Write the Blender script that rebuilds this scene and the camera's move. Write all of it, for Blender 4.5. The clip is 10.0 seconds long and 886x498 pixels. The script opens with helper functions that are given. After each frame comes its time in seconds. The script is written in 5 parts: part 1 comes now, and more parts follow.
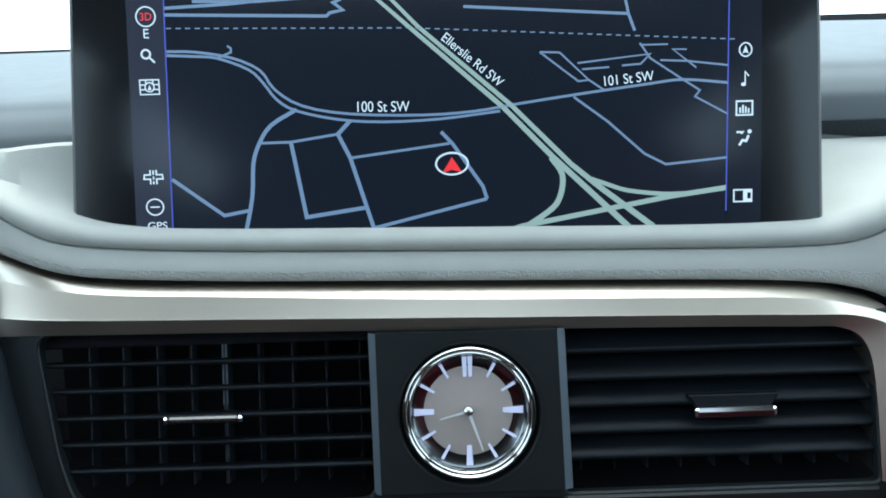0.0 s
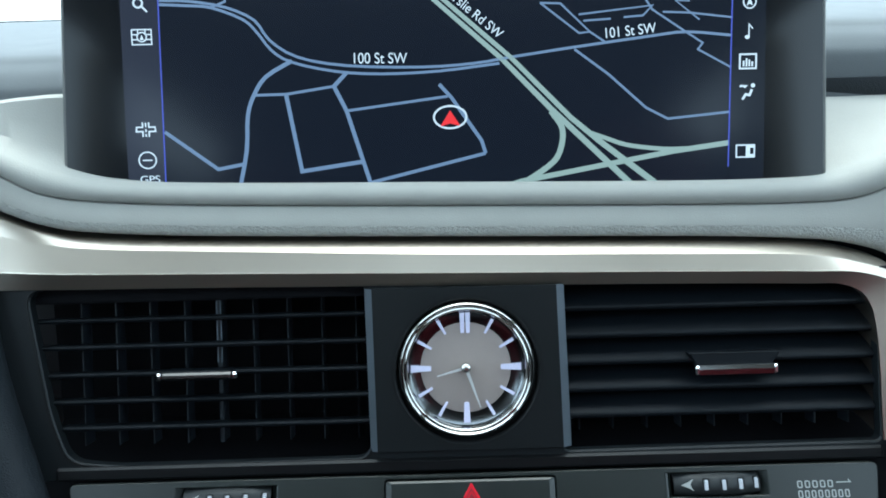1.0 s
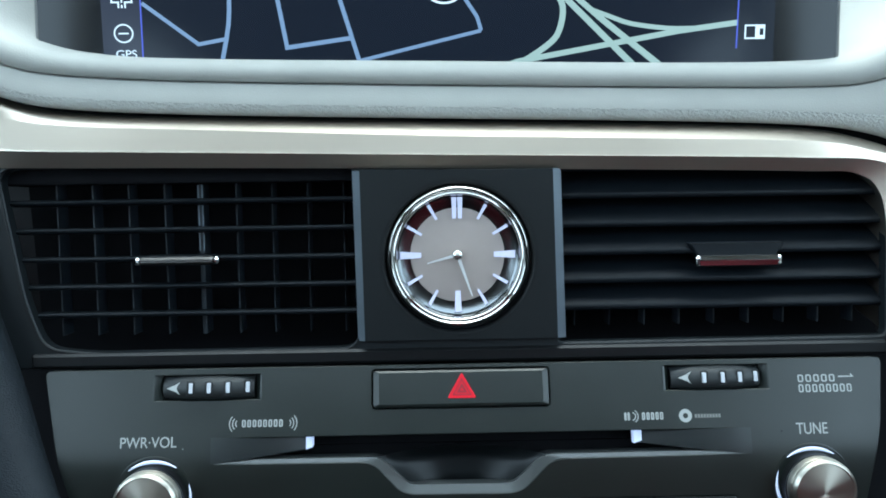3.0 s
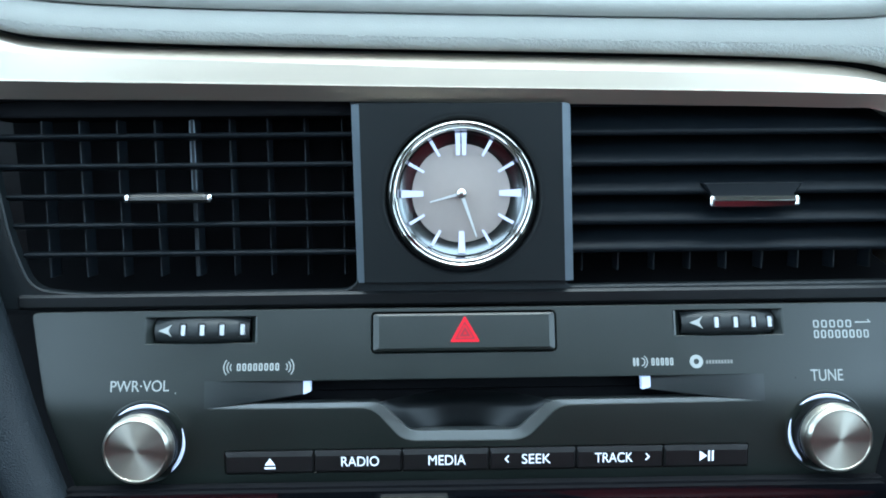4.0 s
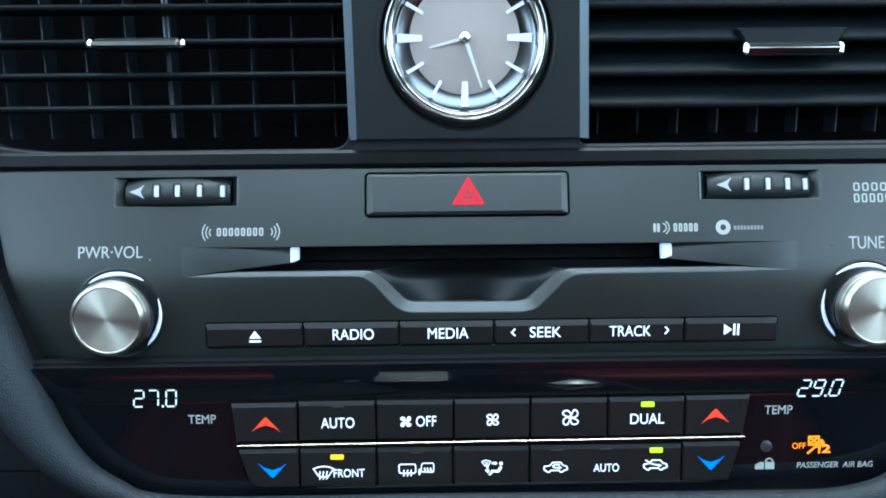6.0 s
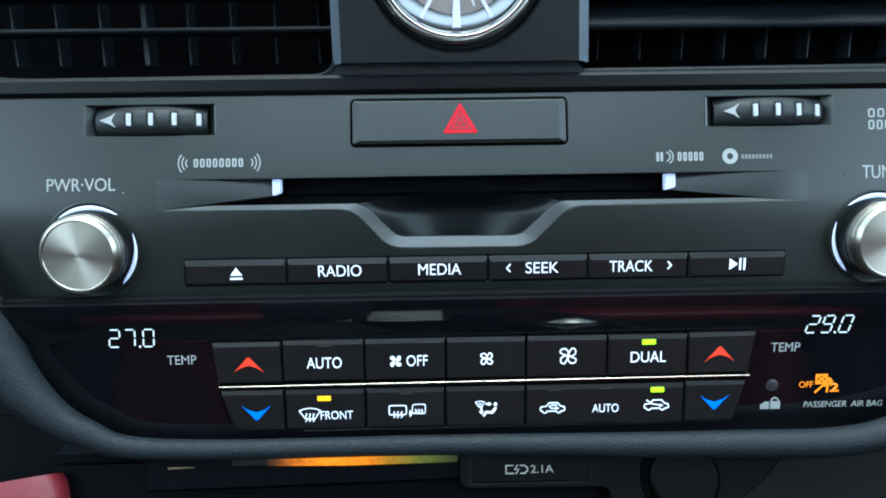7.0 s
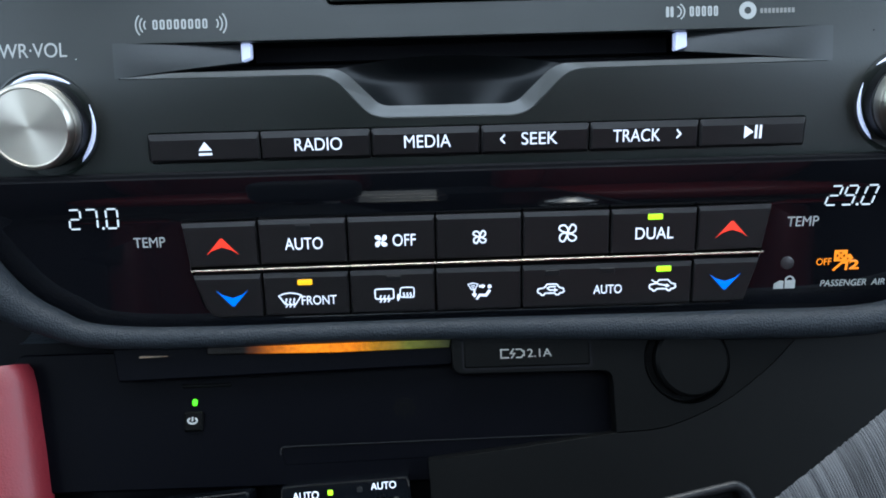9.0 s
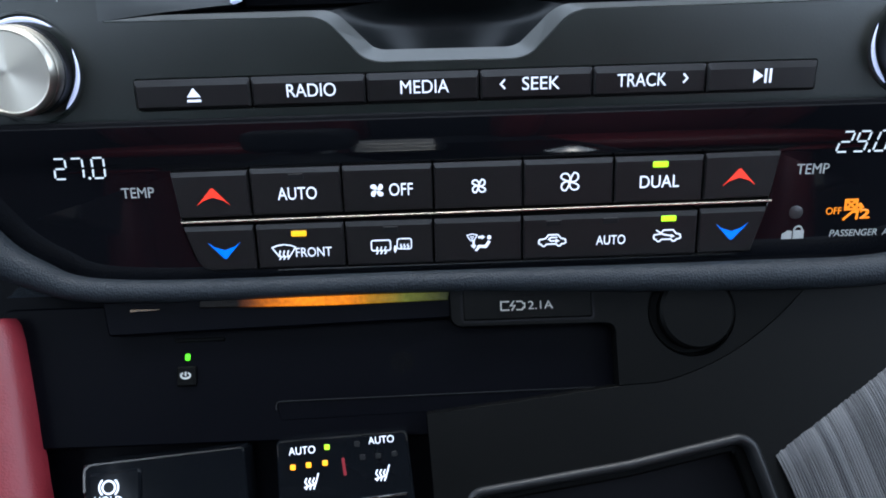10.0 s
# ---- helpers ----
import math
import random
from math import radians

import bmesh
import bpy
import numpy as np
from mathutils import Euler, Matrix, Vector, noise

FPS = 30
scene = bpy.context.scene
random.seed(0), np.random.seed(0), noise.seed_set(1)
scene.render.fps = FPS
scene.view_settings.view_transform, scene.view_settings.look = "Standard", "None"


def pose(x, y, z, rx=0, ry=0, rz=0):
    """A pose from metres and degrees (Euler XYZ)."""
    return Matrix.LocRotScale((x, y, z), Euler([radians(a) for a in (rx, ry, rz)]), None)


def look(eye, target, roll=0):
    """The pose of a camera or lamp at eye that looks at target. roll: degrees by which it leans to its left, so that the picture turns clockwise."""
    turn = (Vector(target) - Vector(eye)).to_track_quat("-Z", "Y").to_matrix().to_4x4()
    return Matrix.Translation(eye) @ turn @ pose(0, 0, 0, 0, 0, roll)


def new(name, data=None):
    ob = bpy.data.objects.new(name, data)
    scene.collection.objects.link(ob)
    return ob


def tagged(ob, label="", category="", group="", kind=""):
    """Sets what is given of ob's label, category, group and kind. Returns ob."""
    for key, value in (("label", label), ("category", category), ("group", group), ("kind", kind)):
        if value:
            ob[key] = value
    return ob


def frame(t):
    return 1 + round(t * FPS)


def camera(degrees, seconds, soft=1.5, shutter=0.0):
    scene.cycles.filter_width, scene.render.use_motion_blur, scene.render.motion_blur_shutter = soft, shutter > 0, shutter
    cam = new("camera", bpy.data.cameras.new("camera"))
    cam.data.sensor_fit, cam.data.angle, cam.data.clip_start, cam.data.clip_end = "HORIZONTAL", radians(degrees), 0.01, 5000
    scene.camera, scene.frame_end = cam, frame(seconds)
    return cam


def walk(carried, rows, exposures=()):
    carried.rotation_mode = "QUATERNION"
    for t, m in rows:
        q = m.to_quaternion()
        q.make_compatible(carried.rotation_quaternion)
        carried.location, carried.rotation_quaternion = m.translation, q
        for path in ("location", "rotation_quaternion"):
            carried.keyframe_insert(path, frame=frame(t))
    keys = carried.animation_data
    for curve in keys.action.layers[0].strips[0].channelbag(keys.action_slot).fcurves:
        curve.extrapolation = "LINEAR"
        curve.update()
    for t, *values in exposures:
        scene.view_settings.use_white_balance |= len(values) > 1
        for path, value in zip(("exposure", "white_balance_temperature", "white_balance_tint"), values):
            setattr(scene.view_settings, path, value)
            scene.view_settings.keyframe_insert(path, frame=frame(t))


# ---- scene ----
cam = camera(62.00, 10.0, soft=1.8)
PATH = [
    (0, (-0.01091, -0.27633, 1.15552), (-0.00870, 0.01055, 1.06781), -1.55),
    (0.5, (-0.01090, -0.27585, 1.14892), (-0.00856, 0.01042, 1.05923), -1.46),
    (1, (-0.01132, -0.27594, 1.14044), (-0.00823, 0.00961, 1.04851), -1.31),
    (1.5, (-0.01083, -0.27644, 1.13170), (-0.00752, 0.00826, 1.03718), -1.11),
    (2, (-0.00990, -0.27618, 1.12260), (-0.00653, 0.00753, 1.02513), -0.95),
    (2.5, (-0.00913, -0.27581, 1.11403), (-0.00557, 0.00669, 1.01310), -0.81),
    (2.7, (-0.00917, -0.27525, 1.11064), (-0.00551, 0.00658, 1.00789), -0.76),
    (3.8, (-0.01098, -0.26879, 1.09277), (-0.00655, 0.00853, 0.97844), -0.33),
    (4, (-0.01134, -0.26732, 1.08926), (-0.00689, 0.00925, 0.97313), -0.30),
    (4.5, (-0.01236, -0.26483, 1.07867), (-0.00844, 0.01010, 0.95867), -0.22),
    (5, (-0.01234, -0.26219, 1.06843), (-0.00905, 0.01043, 0.94326), -0.20),
    (5.5, (-0.01163, -0.25972, 1.05905), (-0.00853, 0.01035, 0.92847), -0.20),
    (5.7, (-0.01141, -0.25812, 1.05537), (-0.00818, 0.01083, 0.92249), -0.23),
    (6.8, (-0.00987, -0.24980, 1.03711), (-0.00509, 0.01229, 0.89121), -0.35),
    (7, (-0.00945, -0.24904, 1.03376), (-0.00445, 0.01176, 0.88557), -0.38),
    (7.5, (-0.00863, -0.24704, 1.02556), (-0.00339, 0.01080, 0.87229), -0.52),
    (8, (-0.00760, -0.24453, 1.01808), (-0.00251, 0.00981, 0.85906), -0.75),
    (8.5, (-0.00657, -0.24360, 1.01234), (-0.00197, 0.00696, 0.84741), -0.99),
    (9, (-0.00627, -0.24271, 1.00733), (-0.00175, 0.00433, 0.83719), -1.13),
    (9.5, (-0.00590, -0.24198, 1.00251), (-0.00165, 0.00184, 0.82777), -1.28),
    (10, (-0.00594, -0.24076, 0.99870), (-0.00165, -0.00074, 0.81877), -1.34),
]
walk(cam, [(t, look(eye, target, roll)) for t, eye, target, roll in PATH],
     exposures=[(0.0, 2.4, 5380, -9), (2.5, 2.6, 5380, -9), (4.0, 3.24, 5080, -11), (5.5, 3.34, 4950, -11), (7.0, 3.08, 5180, -11), (10.0, 2.86, 5450, 3)])

# ---- light ----
world = bpy.data.worlds.new("sky")
scene.world = world
world.use_nodes = True
wn = world.node_tree.nodes
sky = wn.new("ShaderNodeTexSky")
sky.sky_type = "NISHITA"
sky.sun_disc = False
sky.dust_density, sky.air_density, sky.ozone_density = 6.0, 0.7, 0.5
sky.sun_elevation, sky.sun_rotation = radians(66.4), radians(5)
cloud = wn.new("ShaderNodeMix")  # an even white overcast over the clear sky
cloud.data_type = "RGBA"
cloud.inputs["Factor"].default_value = 0.55
cloud.inputs["B"].default_value = (6.0, 6.0, 6.1, 1)
world.node_tree.links.new(sky.outputs["Color"], cloud.inputs["A"])
world.node_tree.links.new(cloud.outputs["Result"], wn["Background"].inputs["Color"])
wn["Background"].inputs["Strength"].default_value = 0.165
sun = new("sun", bpy.data.lights.new("sun", "SUN"))
sun.data.energy, sun.data.angle, sun.data.color = 0.05, radians(30), (1.0, 0.96, 0.9)
sun.matrix_world = look((0.32, 3.5, 8.0), (0, 0, 0))


# ---- materials ----
LAMP = 0.18  # strength of screens and button lamps against the daylight


def mat(name, color, rough=0.5, metal=0.0, vary=0.12, grain=60.0, bump=0.0, bump_scale=900.0, coat=0.0,
        glow=None, power=0.0, stretch=(1, 1, 1), spec=0.5, cells=False, deep=0.0006):
    m = bpy.data.materials.new(name)
    m.use_nodes = True
    n, l = m.node_tree.nodes, m.node_tree.links
    b = n["Principled BSDF"]
    b.inputs["Roughness"].default_value = rough
    b.inputs["Metallic"].default_value = metal
    b.inputs["Coat Weight"].default_value = coat
    b.inputs["Specular IOR Level"].default_value = spec
    b.inputs["Coat Roughness"].default_value = 0.04
    co = n.new("ShaderNodeTexCoord")
    mp = n.new("ShaderNodeMapping")
    mp.inputs["Scale"].default_value = stretch
    l.new(co.outputs["Object"], mp.inputs["Vector"])
    big = n.new("ShaderNodeTexNoise")
    big.inputs["Scale"].default_value, big.inputs["Detail"].default_value = grain, 6
    l.new(mp.outputs[0], big.inputs["Vector"])
    mix = n.new("ShaderNodeMix")
    mix.data_type = "RGBA"
    l.new(big.outputs["Fac"], mix.inputs["Factor"])
    mix.inputs["A"].default_value = (*[c * (1 - vary) for c in color], 1)
    mix.inputs["B"].default_value = (*[min(1, c * (1 + vary)) for c in color], 1)
    l.new(mix.outputs["Result"], b.inputs["Base Color"])
    rr = n.new("ShaderNodeMapRange")
    rr.inputs["To Min"].default_value, rr.inputs["To Max"].default_value = rough * 0.85, min(1, rough * 1.15)
    l.new(big.outputs["Fac"], rr.inputs["Value"])
    l.new(rr.outputs[0], b.inputs["Roughness"])
    if bump:
        if cells:
            fine = n.new("ShaderNodeTexVoronoi")
            fine.inputs["Scale"].default_value = bump_scale
            out = fine.outputs["Distance"]
        else:
            fine = n.new("ShaderNodeTexNoise")
            fine.inputs["Scale"].default_value, fine.inputs["Detail"].default_value = bump_scale, 4
            out = fine.outputs["Fac"]
        l.new(mp.outputs[0], fine.inputs["Vector"])
        bp = n.new("ShaderNodeBump")
        bp.inputs["Strength"].default_value, bp.inputs["Distance"].default_value = bump, deep
        l.new(out, bp.inputs["Height"])
        l.new(bp.outputs[0], b.inputs["Normal"])
    if glow:
        b.inputs["Emission Color"].default_value = (*glow, 1)
        b.inputs["Emission Strength"].default_value = power * LAMP
    return m


M_PAD = mat("soft_dash_leather", (0.315, 0.313, 0.288), 0.75, spec=0.2, bump=0.1, bump_scale=1700, cells=True, vary=0.08)
M_TOP = mat("dash_top_leather", (0.08, 0.088, 0.094), 0.72, spec=0.25, bump=0.1, bump_scale=1700, cells=True, vary=0.08)
M_ROLL = mat("black_grained_leather", (0.0125, 0.0152, 0.0185), 0.48, spec=0.15, bump=0.34, bump_scale=1700, cells=True)
M_SILVER = mat("champagne_satin_trim", (0.54, 0.485, 0.41), 0.33, metal=1.0, vary=0.03, grain=9)
M_PLASTIC = mat("matte_black_plastic", (0.0068, 0.0092, 0.0078), 0.34, vary=0.1, bump=0.045, bump_scale=1300, spec=0.53)
M_SATIN = mat("satin_black_panel", (0.0062, 0.0066, 0.0072), 0.36, vary=0.1, bump=0.06, bump_scale=3000, spec=0.22)
M_KEY = mat("soft_touch_key", (0.0085, 0.0078, 0.008), 0.3, vary=0.1, bump=0.05, bump_scale=3000, spec=0.26)
M_CLOCK_PANEL = mat("satin_clock_panel", (0.0072, 0.0086, 0.0094), 0.45, vary=0.1, bump=0.05, bump_scale=3000, spec=0.22)
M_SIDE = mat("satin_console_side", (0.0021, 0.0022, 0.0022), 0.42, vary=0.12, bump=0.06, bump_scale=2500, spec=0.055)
M_VENT = mat("vent_black_plastic", (0.0036, 0.005, 0.007), 0.48, spec=0.17, bump=0.1, bump_scale=3000)
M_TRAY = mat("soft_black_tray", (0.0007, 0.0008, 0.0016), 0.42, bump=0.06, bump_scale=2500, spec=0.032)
M_DISH = mat("soft_black_dish", (0.004, 0.005, 0.0058), 0.4, bump=0.04, bump_scale=2500, spec=0.24)
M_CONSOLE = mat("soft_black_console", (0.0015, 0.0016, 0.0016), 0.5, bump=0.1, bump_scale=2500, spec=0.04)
M_EDGE = mat("dark_grey_screen_edge", (0.1, 0.1, 0.095), 0.4)
M_GRAINY = mat("wrinkled_dash_leather", (0.335, 0.333, 0.305), 0.65, bump=0.55, bump_scale=800, vary=0.15, deep=0.002, stretch=(1, 1, 1.6))
M_HAND = mat("bright_steel_hand", (0.7, 0.7, 0.7), 0.35, metal=0.4, vary=0.03)
M_DARK = mat("deep_black_matte", (0.003, 0.003, 0.004), 0.8, spec=0.1)
# bluish lift in this colour stands in for lens veil over the vents
M_CAVITY = mat("veiled_vent_cavity", (0.012, 0.017, 0.026), 0.8, spec=0.15)
M_FRAME = mat("matte_vent_frame", (0.0062, 0.008, 0.0095), 0.5, spec=0.26, bump=0.06, bump_scale=2500)
M_TAB_R = mat("polished_tab_chrome", (0.28, 0.28, 0.29), 0.12, metal=1.0, vary=0.04)
M_TAB = mat("dark_chrome_tab", (0.11, 0.105, 0.1), 0.25, metal=1.0, vary=0.05)
M_VANE = mat("grey_vent_vane", (0.016, 0.0195, 0.025), 0.42, spec=0.3, bump=0.1, bump_scale=3000)
M_FACET_DARK = mat("dark_sensor_lens", (0.05, 0.048, 0.05), 0.3, metal=0.5, vary=0.1)
M_FACET = mat("satin_grey_facet", (0.13, 0.15, 0.175), 0.38, metal=0.6, vary=0.08, bump=0.05, bump_scale=3000)
M_GLOSS = mat("piano_black", (0.003, 0.0033, 0.0045), 0.04, vary=0.1, grain=25, spec=0.6)
M_PIANO = mat("piano_black_switch_panel", (0.0025, 0.003, 0.004), 0.08, vary=0.1, grain=25, spec=0.12)
M_SCREEN = mat("display_glass", (0.006, 0.007, 0.009), 0.1, vary=0.1, grain=15, spec=0.3)
M_LCD = mat("lit_display_ground", (0.003, 0.004, 0.006), 0.14, spec=0.22, glow=(0.009, 0.011, 0.019), power=1.0)
M_LCD_SIDE = mat("lit_side_bar", (0.003, 0.004, 0.006), 0.14, spec=0.22, glow=(0.034, 0.036, 0.056), power=1.0)
M_CHROME = mat("polished_chrome", (0.86, 0.86, 0.86), 0.09, metal=1.0, vary=0.03)
M_BEZEL = mat("clock_bezel_chrome", (0.42, 0.415, 0.4), 0.08, metal=1.0, vary=0.04)
M_BRUSHED = mat("machined_aluminium", (0.66, 0.64, 0.6), 0.27, metal=1.0, vary=0.05, bump=0.05, bump_scale=3000)
M_DIAL = mat("taupe_clock_dial", (0.31, 0.262, 0.24), 0.55, metal=0.1, vary=0.05, grain=300)
M_MIRROR = mat("mirror_chapter_ring", (0.165, 0.172, 0.18), 0.17, metal=1.0, vary=0.04)
M_MARK = mat("white_hour_marker", (0.46, 0.45, 0.56), 0.4, glow=(0.72, 0.7, 1.0), power=0.3, vary=0.02)
M_WHITE = mat("backlit_white_print", (0.6, 0.6, 0.64), 0.5, glow=(0.8, 0.82, 1.0), power=0.5, vary=0.02)
M_PRINT = mat("pale_grey_print", (0.3, 0.31, 0.3), 0.5, vary=0.03)
M_DIMPRINT = mat("dull_grey_print", (0.16, 0.16, 0.15), 0.5, vary=0.05)
M_WARM = mat("lit_warm_arrow", (0.1, 0.01, 0.005), 0.4, glow=(0.95, 0.035, 0.012), power=1.0, vary=0.03)
M_STRIP = mat("pale_gold_strip", (0.5, 0.47, 0.39), 0.25, metal=1.0, vary=0.06)
M_ICON = mat("screen_white", (0.1, 0.1, 0.1), 0.3, glow=(0.75, 0.8, 0.9), power=1.0, vary=0.02)
M_ROAD = mat("map_road_blue", (0.02, 0.02, 0.02), 0.3, glow=(0.19, 0.26, 0.42), power=1.0, vary=0.02)
M_MAIN = mat("map_road_green", (0.02, 0.02, 0.02), 0.3, glow=(0.36, 0.44, 0.41), power=1.0, vary=0.02)
M_LINE = mat("blue_screen_line", (0.02, 0.02, 0.02), 0.3, glow=(0.07, 0.09, 0.6), power=1.0, vary=0.02)
M_RED = mat("lit_red", (0.1, 0.01, 0.01), 0.4, glow=(0.9, 0.02, 0.03), power=1.0, vary=0.03)
M_BLUE = mat("lit_blue", (0.01, 0.03, 0.1), 0.4, glow=(0.01, 0.16, 0.9), power=1.0, vary=0.03)
M_AMBER = mat("lit_amber", (0.1, 0.04, 0.0), 0.4, glow=(1.0, 0.24, 0.0), power=1.0, vary=0.03)
M_YELLOW = mat("lit_yellow", (0.1, 0.08, 0.0), 0.4, glow=(1.0, 0.45, 0.0), power=1.2, vary=0.03)
M_SEAT_LED = mat("lit_seat_amber", (0.1, 0.05, 0.0), 0.4, glow=(1.0, 0.32, 0.0), power=1.9, vary=0.03)
M_TICK = mat("dull_bronze_edge", (0.06, 0.036, 0.014), 0.4, vary=0.1)
M_FAINT = mat("dim_backlit_print", (0.36, 0.37, 0.4), 0.5, glow=(0.8, 0.82, 1.0), power=0.08, vary=0.02)
M_GREEN = mat("lit_lime", (0.05, 0.1, 0.0), 0.4, glow=(0.5, 1.0, 0.0), power=1.4, vary=0.03)
M_LAMP = mat("lit_green", (0.03, 0.1, 0.0), 0.4, glow=(0.16, 0.9, 0.0), power=1.2, vary=0.03)
M_GLOW = mat("white_light_guide", (0.6, 0.6, 0.68), 0.3, glow=(0.6, 0.65, 1.0), power=0.38, vary=0.03)
M_HAZARD = mat("red_hazard_print", (0.3, 0.008, 0.018), 0.5, spec=0.08, glow=(0.9, 0.012, 0.028), power=0.36, vary=0.03)
M_HAZARD_DIM = mat("dark_red_hazard_print", (0.1, 0.004, 0.009), 0.4, glow=(0.5, 0.005, 0.015), power=0.15, vary=0.03)
M_RED_LEATHER = mat("red_leather", (0.115, 0.008, 0.014), 0.46, bump=0.12, bump_scale=1500, cells=True, vary=0.1)
M_RIB = mat("ribbed_grey_trim", (0.14, 0.14, 0.145), 0.45, metal=0.3, vary=0.25, grain=120, stretch=(6, 1, 0.3))
oi = M_RIB.node_tree.nodes.new("ShaderNodeObjectInfo")
rm = M_RIB.node_tree.nodes.new("ShaderNodeMapRange")
rm.inputs["To Min"].default_value, rm.inputs["To Max"].default_value = 0.36, 0.5
M_RIB.node_tree.links.new(oi.outputs["Random"], M_RIB.node_tree.nodes["Mix"].inputs["Factor"])
M_RIB.node_tree.nodes["Mix"].inputs["A"].default_value = (0.031, 0.031, 0.033, 1)
M_RIB.node_tree.nodes["Mix"].inputs["B"].default_value = (0.06, 0.06, 0.062, 1)
M_RIB.node_tree.links.new(oi.outputs["Random"], rm.inputs["Value"])
M_RIB.node_tree.links.new(rm.outputs[0], M_RIB.node_tree.nodes["Principled BSDF"].inputs["Roughness"])
M_LINER = mat("grey_beige_cabin_lining", (0.21, 0.2, 0.172), 0.9, vary=0.06, bump=0.2, bump_scale=1500)
M_BLACKTRIM = mat("black_cabin_plastic", (0.02, 0.02, 0.022), 0.6, bump=0.1)
M_GROUND = mat("pale_concrete", (0.42, 0.42, 0.4), 0.9, vary=0.2, grain=1.5, bump=0.2, bump_scale=40)
M_RUBBER = mat("black_rubber_edge", (0.012, 0.012, 0.013), 0.7)

def spun_metal():
    """Turned metal: the gloss stretches round the axis of the face."""
    m = mat("spun_aluminium", (0.46, 0.43, 0.365), 0.36, metal=1.0, vary=0.06, bump=0.0)
    n, l = m.node_tree.nodes, m.node_tree.links
    b = n["Principled BSDF"]
    b.inputs["Anisotropic"].default_value, b.inputs["Anisotropic Rotation"].default_value = 0.85, 0.25
    tg = n.new("ShaderNodeTangent")
    tg.direction_type, tg.axis = "RADIAL", "Z"
    l.new(tg.outputs[0], b.inputs["Tangent"])
    return m


M_SPIN = spun_metal()
M_PADFACE = mat("grey_touch_pad", (0.22, 0.22, 0.21), 0.4, vary=0.08, bump=0.05, bump_scale=2000)

# ---- building tools: all lengths in centimetres ----
CM = 0.01
BASE = Matrix.Translation((0, 0, 1.0))


def slope_frame(a, b):
    """A panel that leans back: y = a + b z. Its own axes: x, up along the panel, out of it."""
    s, c = math.sin(math.atan(b)), math.cos(math.atan(b))
    m = Matrix(((1, 0, 0, 0), (0, s, -c, a * CM), (0, c, s, 0), (0, 0, 0, 1)))
    return BASE @ m


F_SCREEN = slope_frame(1.4245, 0.2069)
F_CLOCK = slope_frame(-0.0103, 0.302)
F_AUDIO = slope_frame(0.2283, 0.503)
F_CLIMATE = slope_frame(-1.4879, 0.3816)
F_CONSOLE = slope_frame(5.106, 0.93)


def thing(name, m, label, category, kind="", group=""):
    ob = new(name)
    ob.empty_display_size = 0.02
    ob.matrix_world = m
    return tagged(ob, label, category, group, kind)


def part(name, bm, material, parent, label="", smooth=False, turn=None):
    for v in bm.verts:
        v.co *= CM
    bmesh.ops.recalc_face_normals(bm, faces=bm.faces)
    me = bpy.data.meshes.new(name)
    bm.to_mesh(me)
    bm.free()
    if smooth:
        for p in me.polygons:
            p.use_smooth = True
        me.set_sharp_from_angle(angle=radians(38))
    me.materials.append(material)
    ob = new(name, me)
    ob.parent = parent
    if turn is not None:
        ob.matrix_basis = turn
    if label:
        ob["label"] = label
    return ob


def ring(bm, pts, z):
    return [bm.verts.new((x, y, z)) for x, y in pts]


def bridge(bm, a, b):
    for i in range(len(a)):
        j = (i + 1) % len(a)
        bm.faces.new((a[i], a[j], b[j], b[i]))


def rounded(x0, y0, x1, y1, r=0.1, n=4):
    pts = []
    for cx, cy, a in ((x1 - r, y1 - r, 0), (x0 + r, y1 - r, 90), (x0 + r, y0 + r, 180), (x1 - r, y0 + r, 270)):
        for i in range(n + 1):
            t = radians(a + 90 * i / n)
            pts.append((cx + r * math.cos(t), cy + r * math.sin(t)))
    return pts


def circle(cx, cy, r, n=48):
    return [(cx + r * math.cos(2 * math.pi * i / n), cy + r * math.sin(2 * math.pi * i / n)) for i in range(n)]


def round_poly(pts, r, n=4):
    """Rounds every corner of an outline."""
    out = []
    for i, p in enumerate(pts):
        p, a, b = Vector(p), Vector(pts[i - 1]), Vector(pts[(i + 1) % len(pts)])
        da, db = (a - p), (b - p)
        k = min(r, da.length * 0.45, db.length * 0.45)
        s, e = p + da.normalized() * k, p + db.normalized() * k
        for j in range(n + 1):
            t = j / n
            out.append(tuple((1 - t) ** 2 * s + 2 * t * (1 - t) * p + t * t * e))
    return out


def inset(pts, d):
    out = []
    area = sum(pts[i - 1][0] * p[1] - p[0] * pts[i - 1][1] for i, p in enumerate(pts))
    sign = 1 if area > 0 else -1
    for i, p in enumerate(pts):
        a, b = Vector(pts[i - 1]), Vector(pts[(i + 1) % len(pts)])
        p = Vector(p)
        e1, e2 = (p - a), (b - p)
        n = Vector((0, 0))
        for e in (e1, e2):
            if e.length > 1e-6:
                n += Vector((-e.y, e.x)).normalized()
        n = n.normalized() * sign if n.length else n
        out.append((p.x + n.x * d, p.y + n.y * d))
    return out


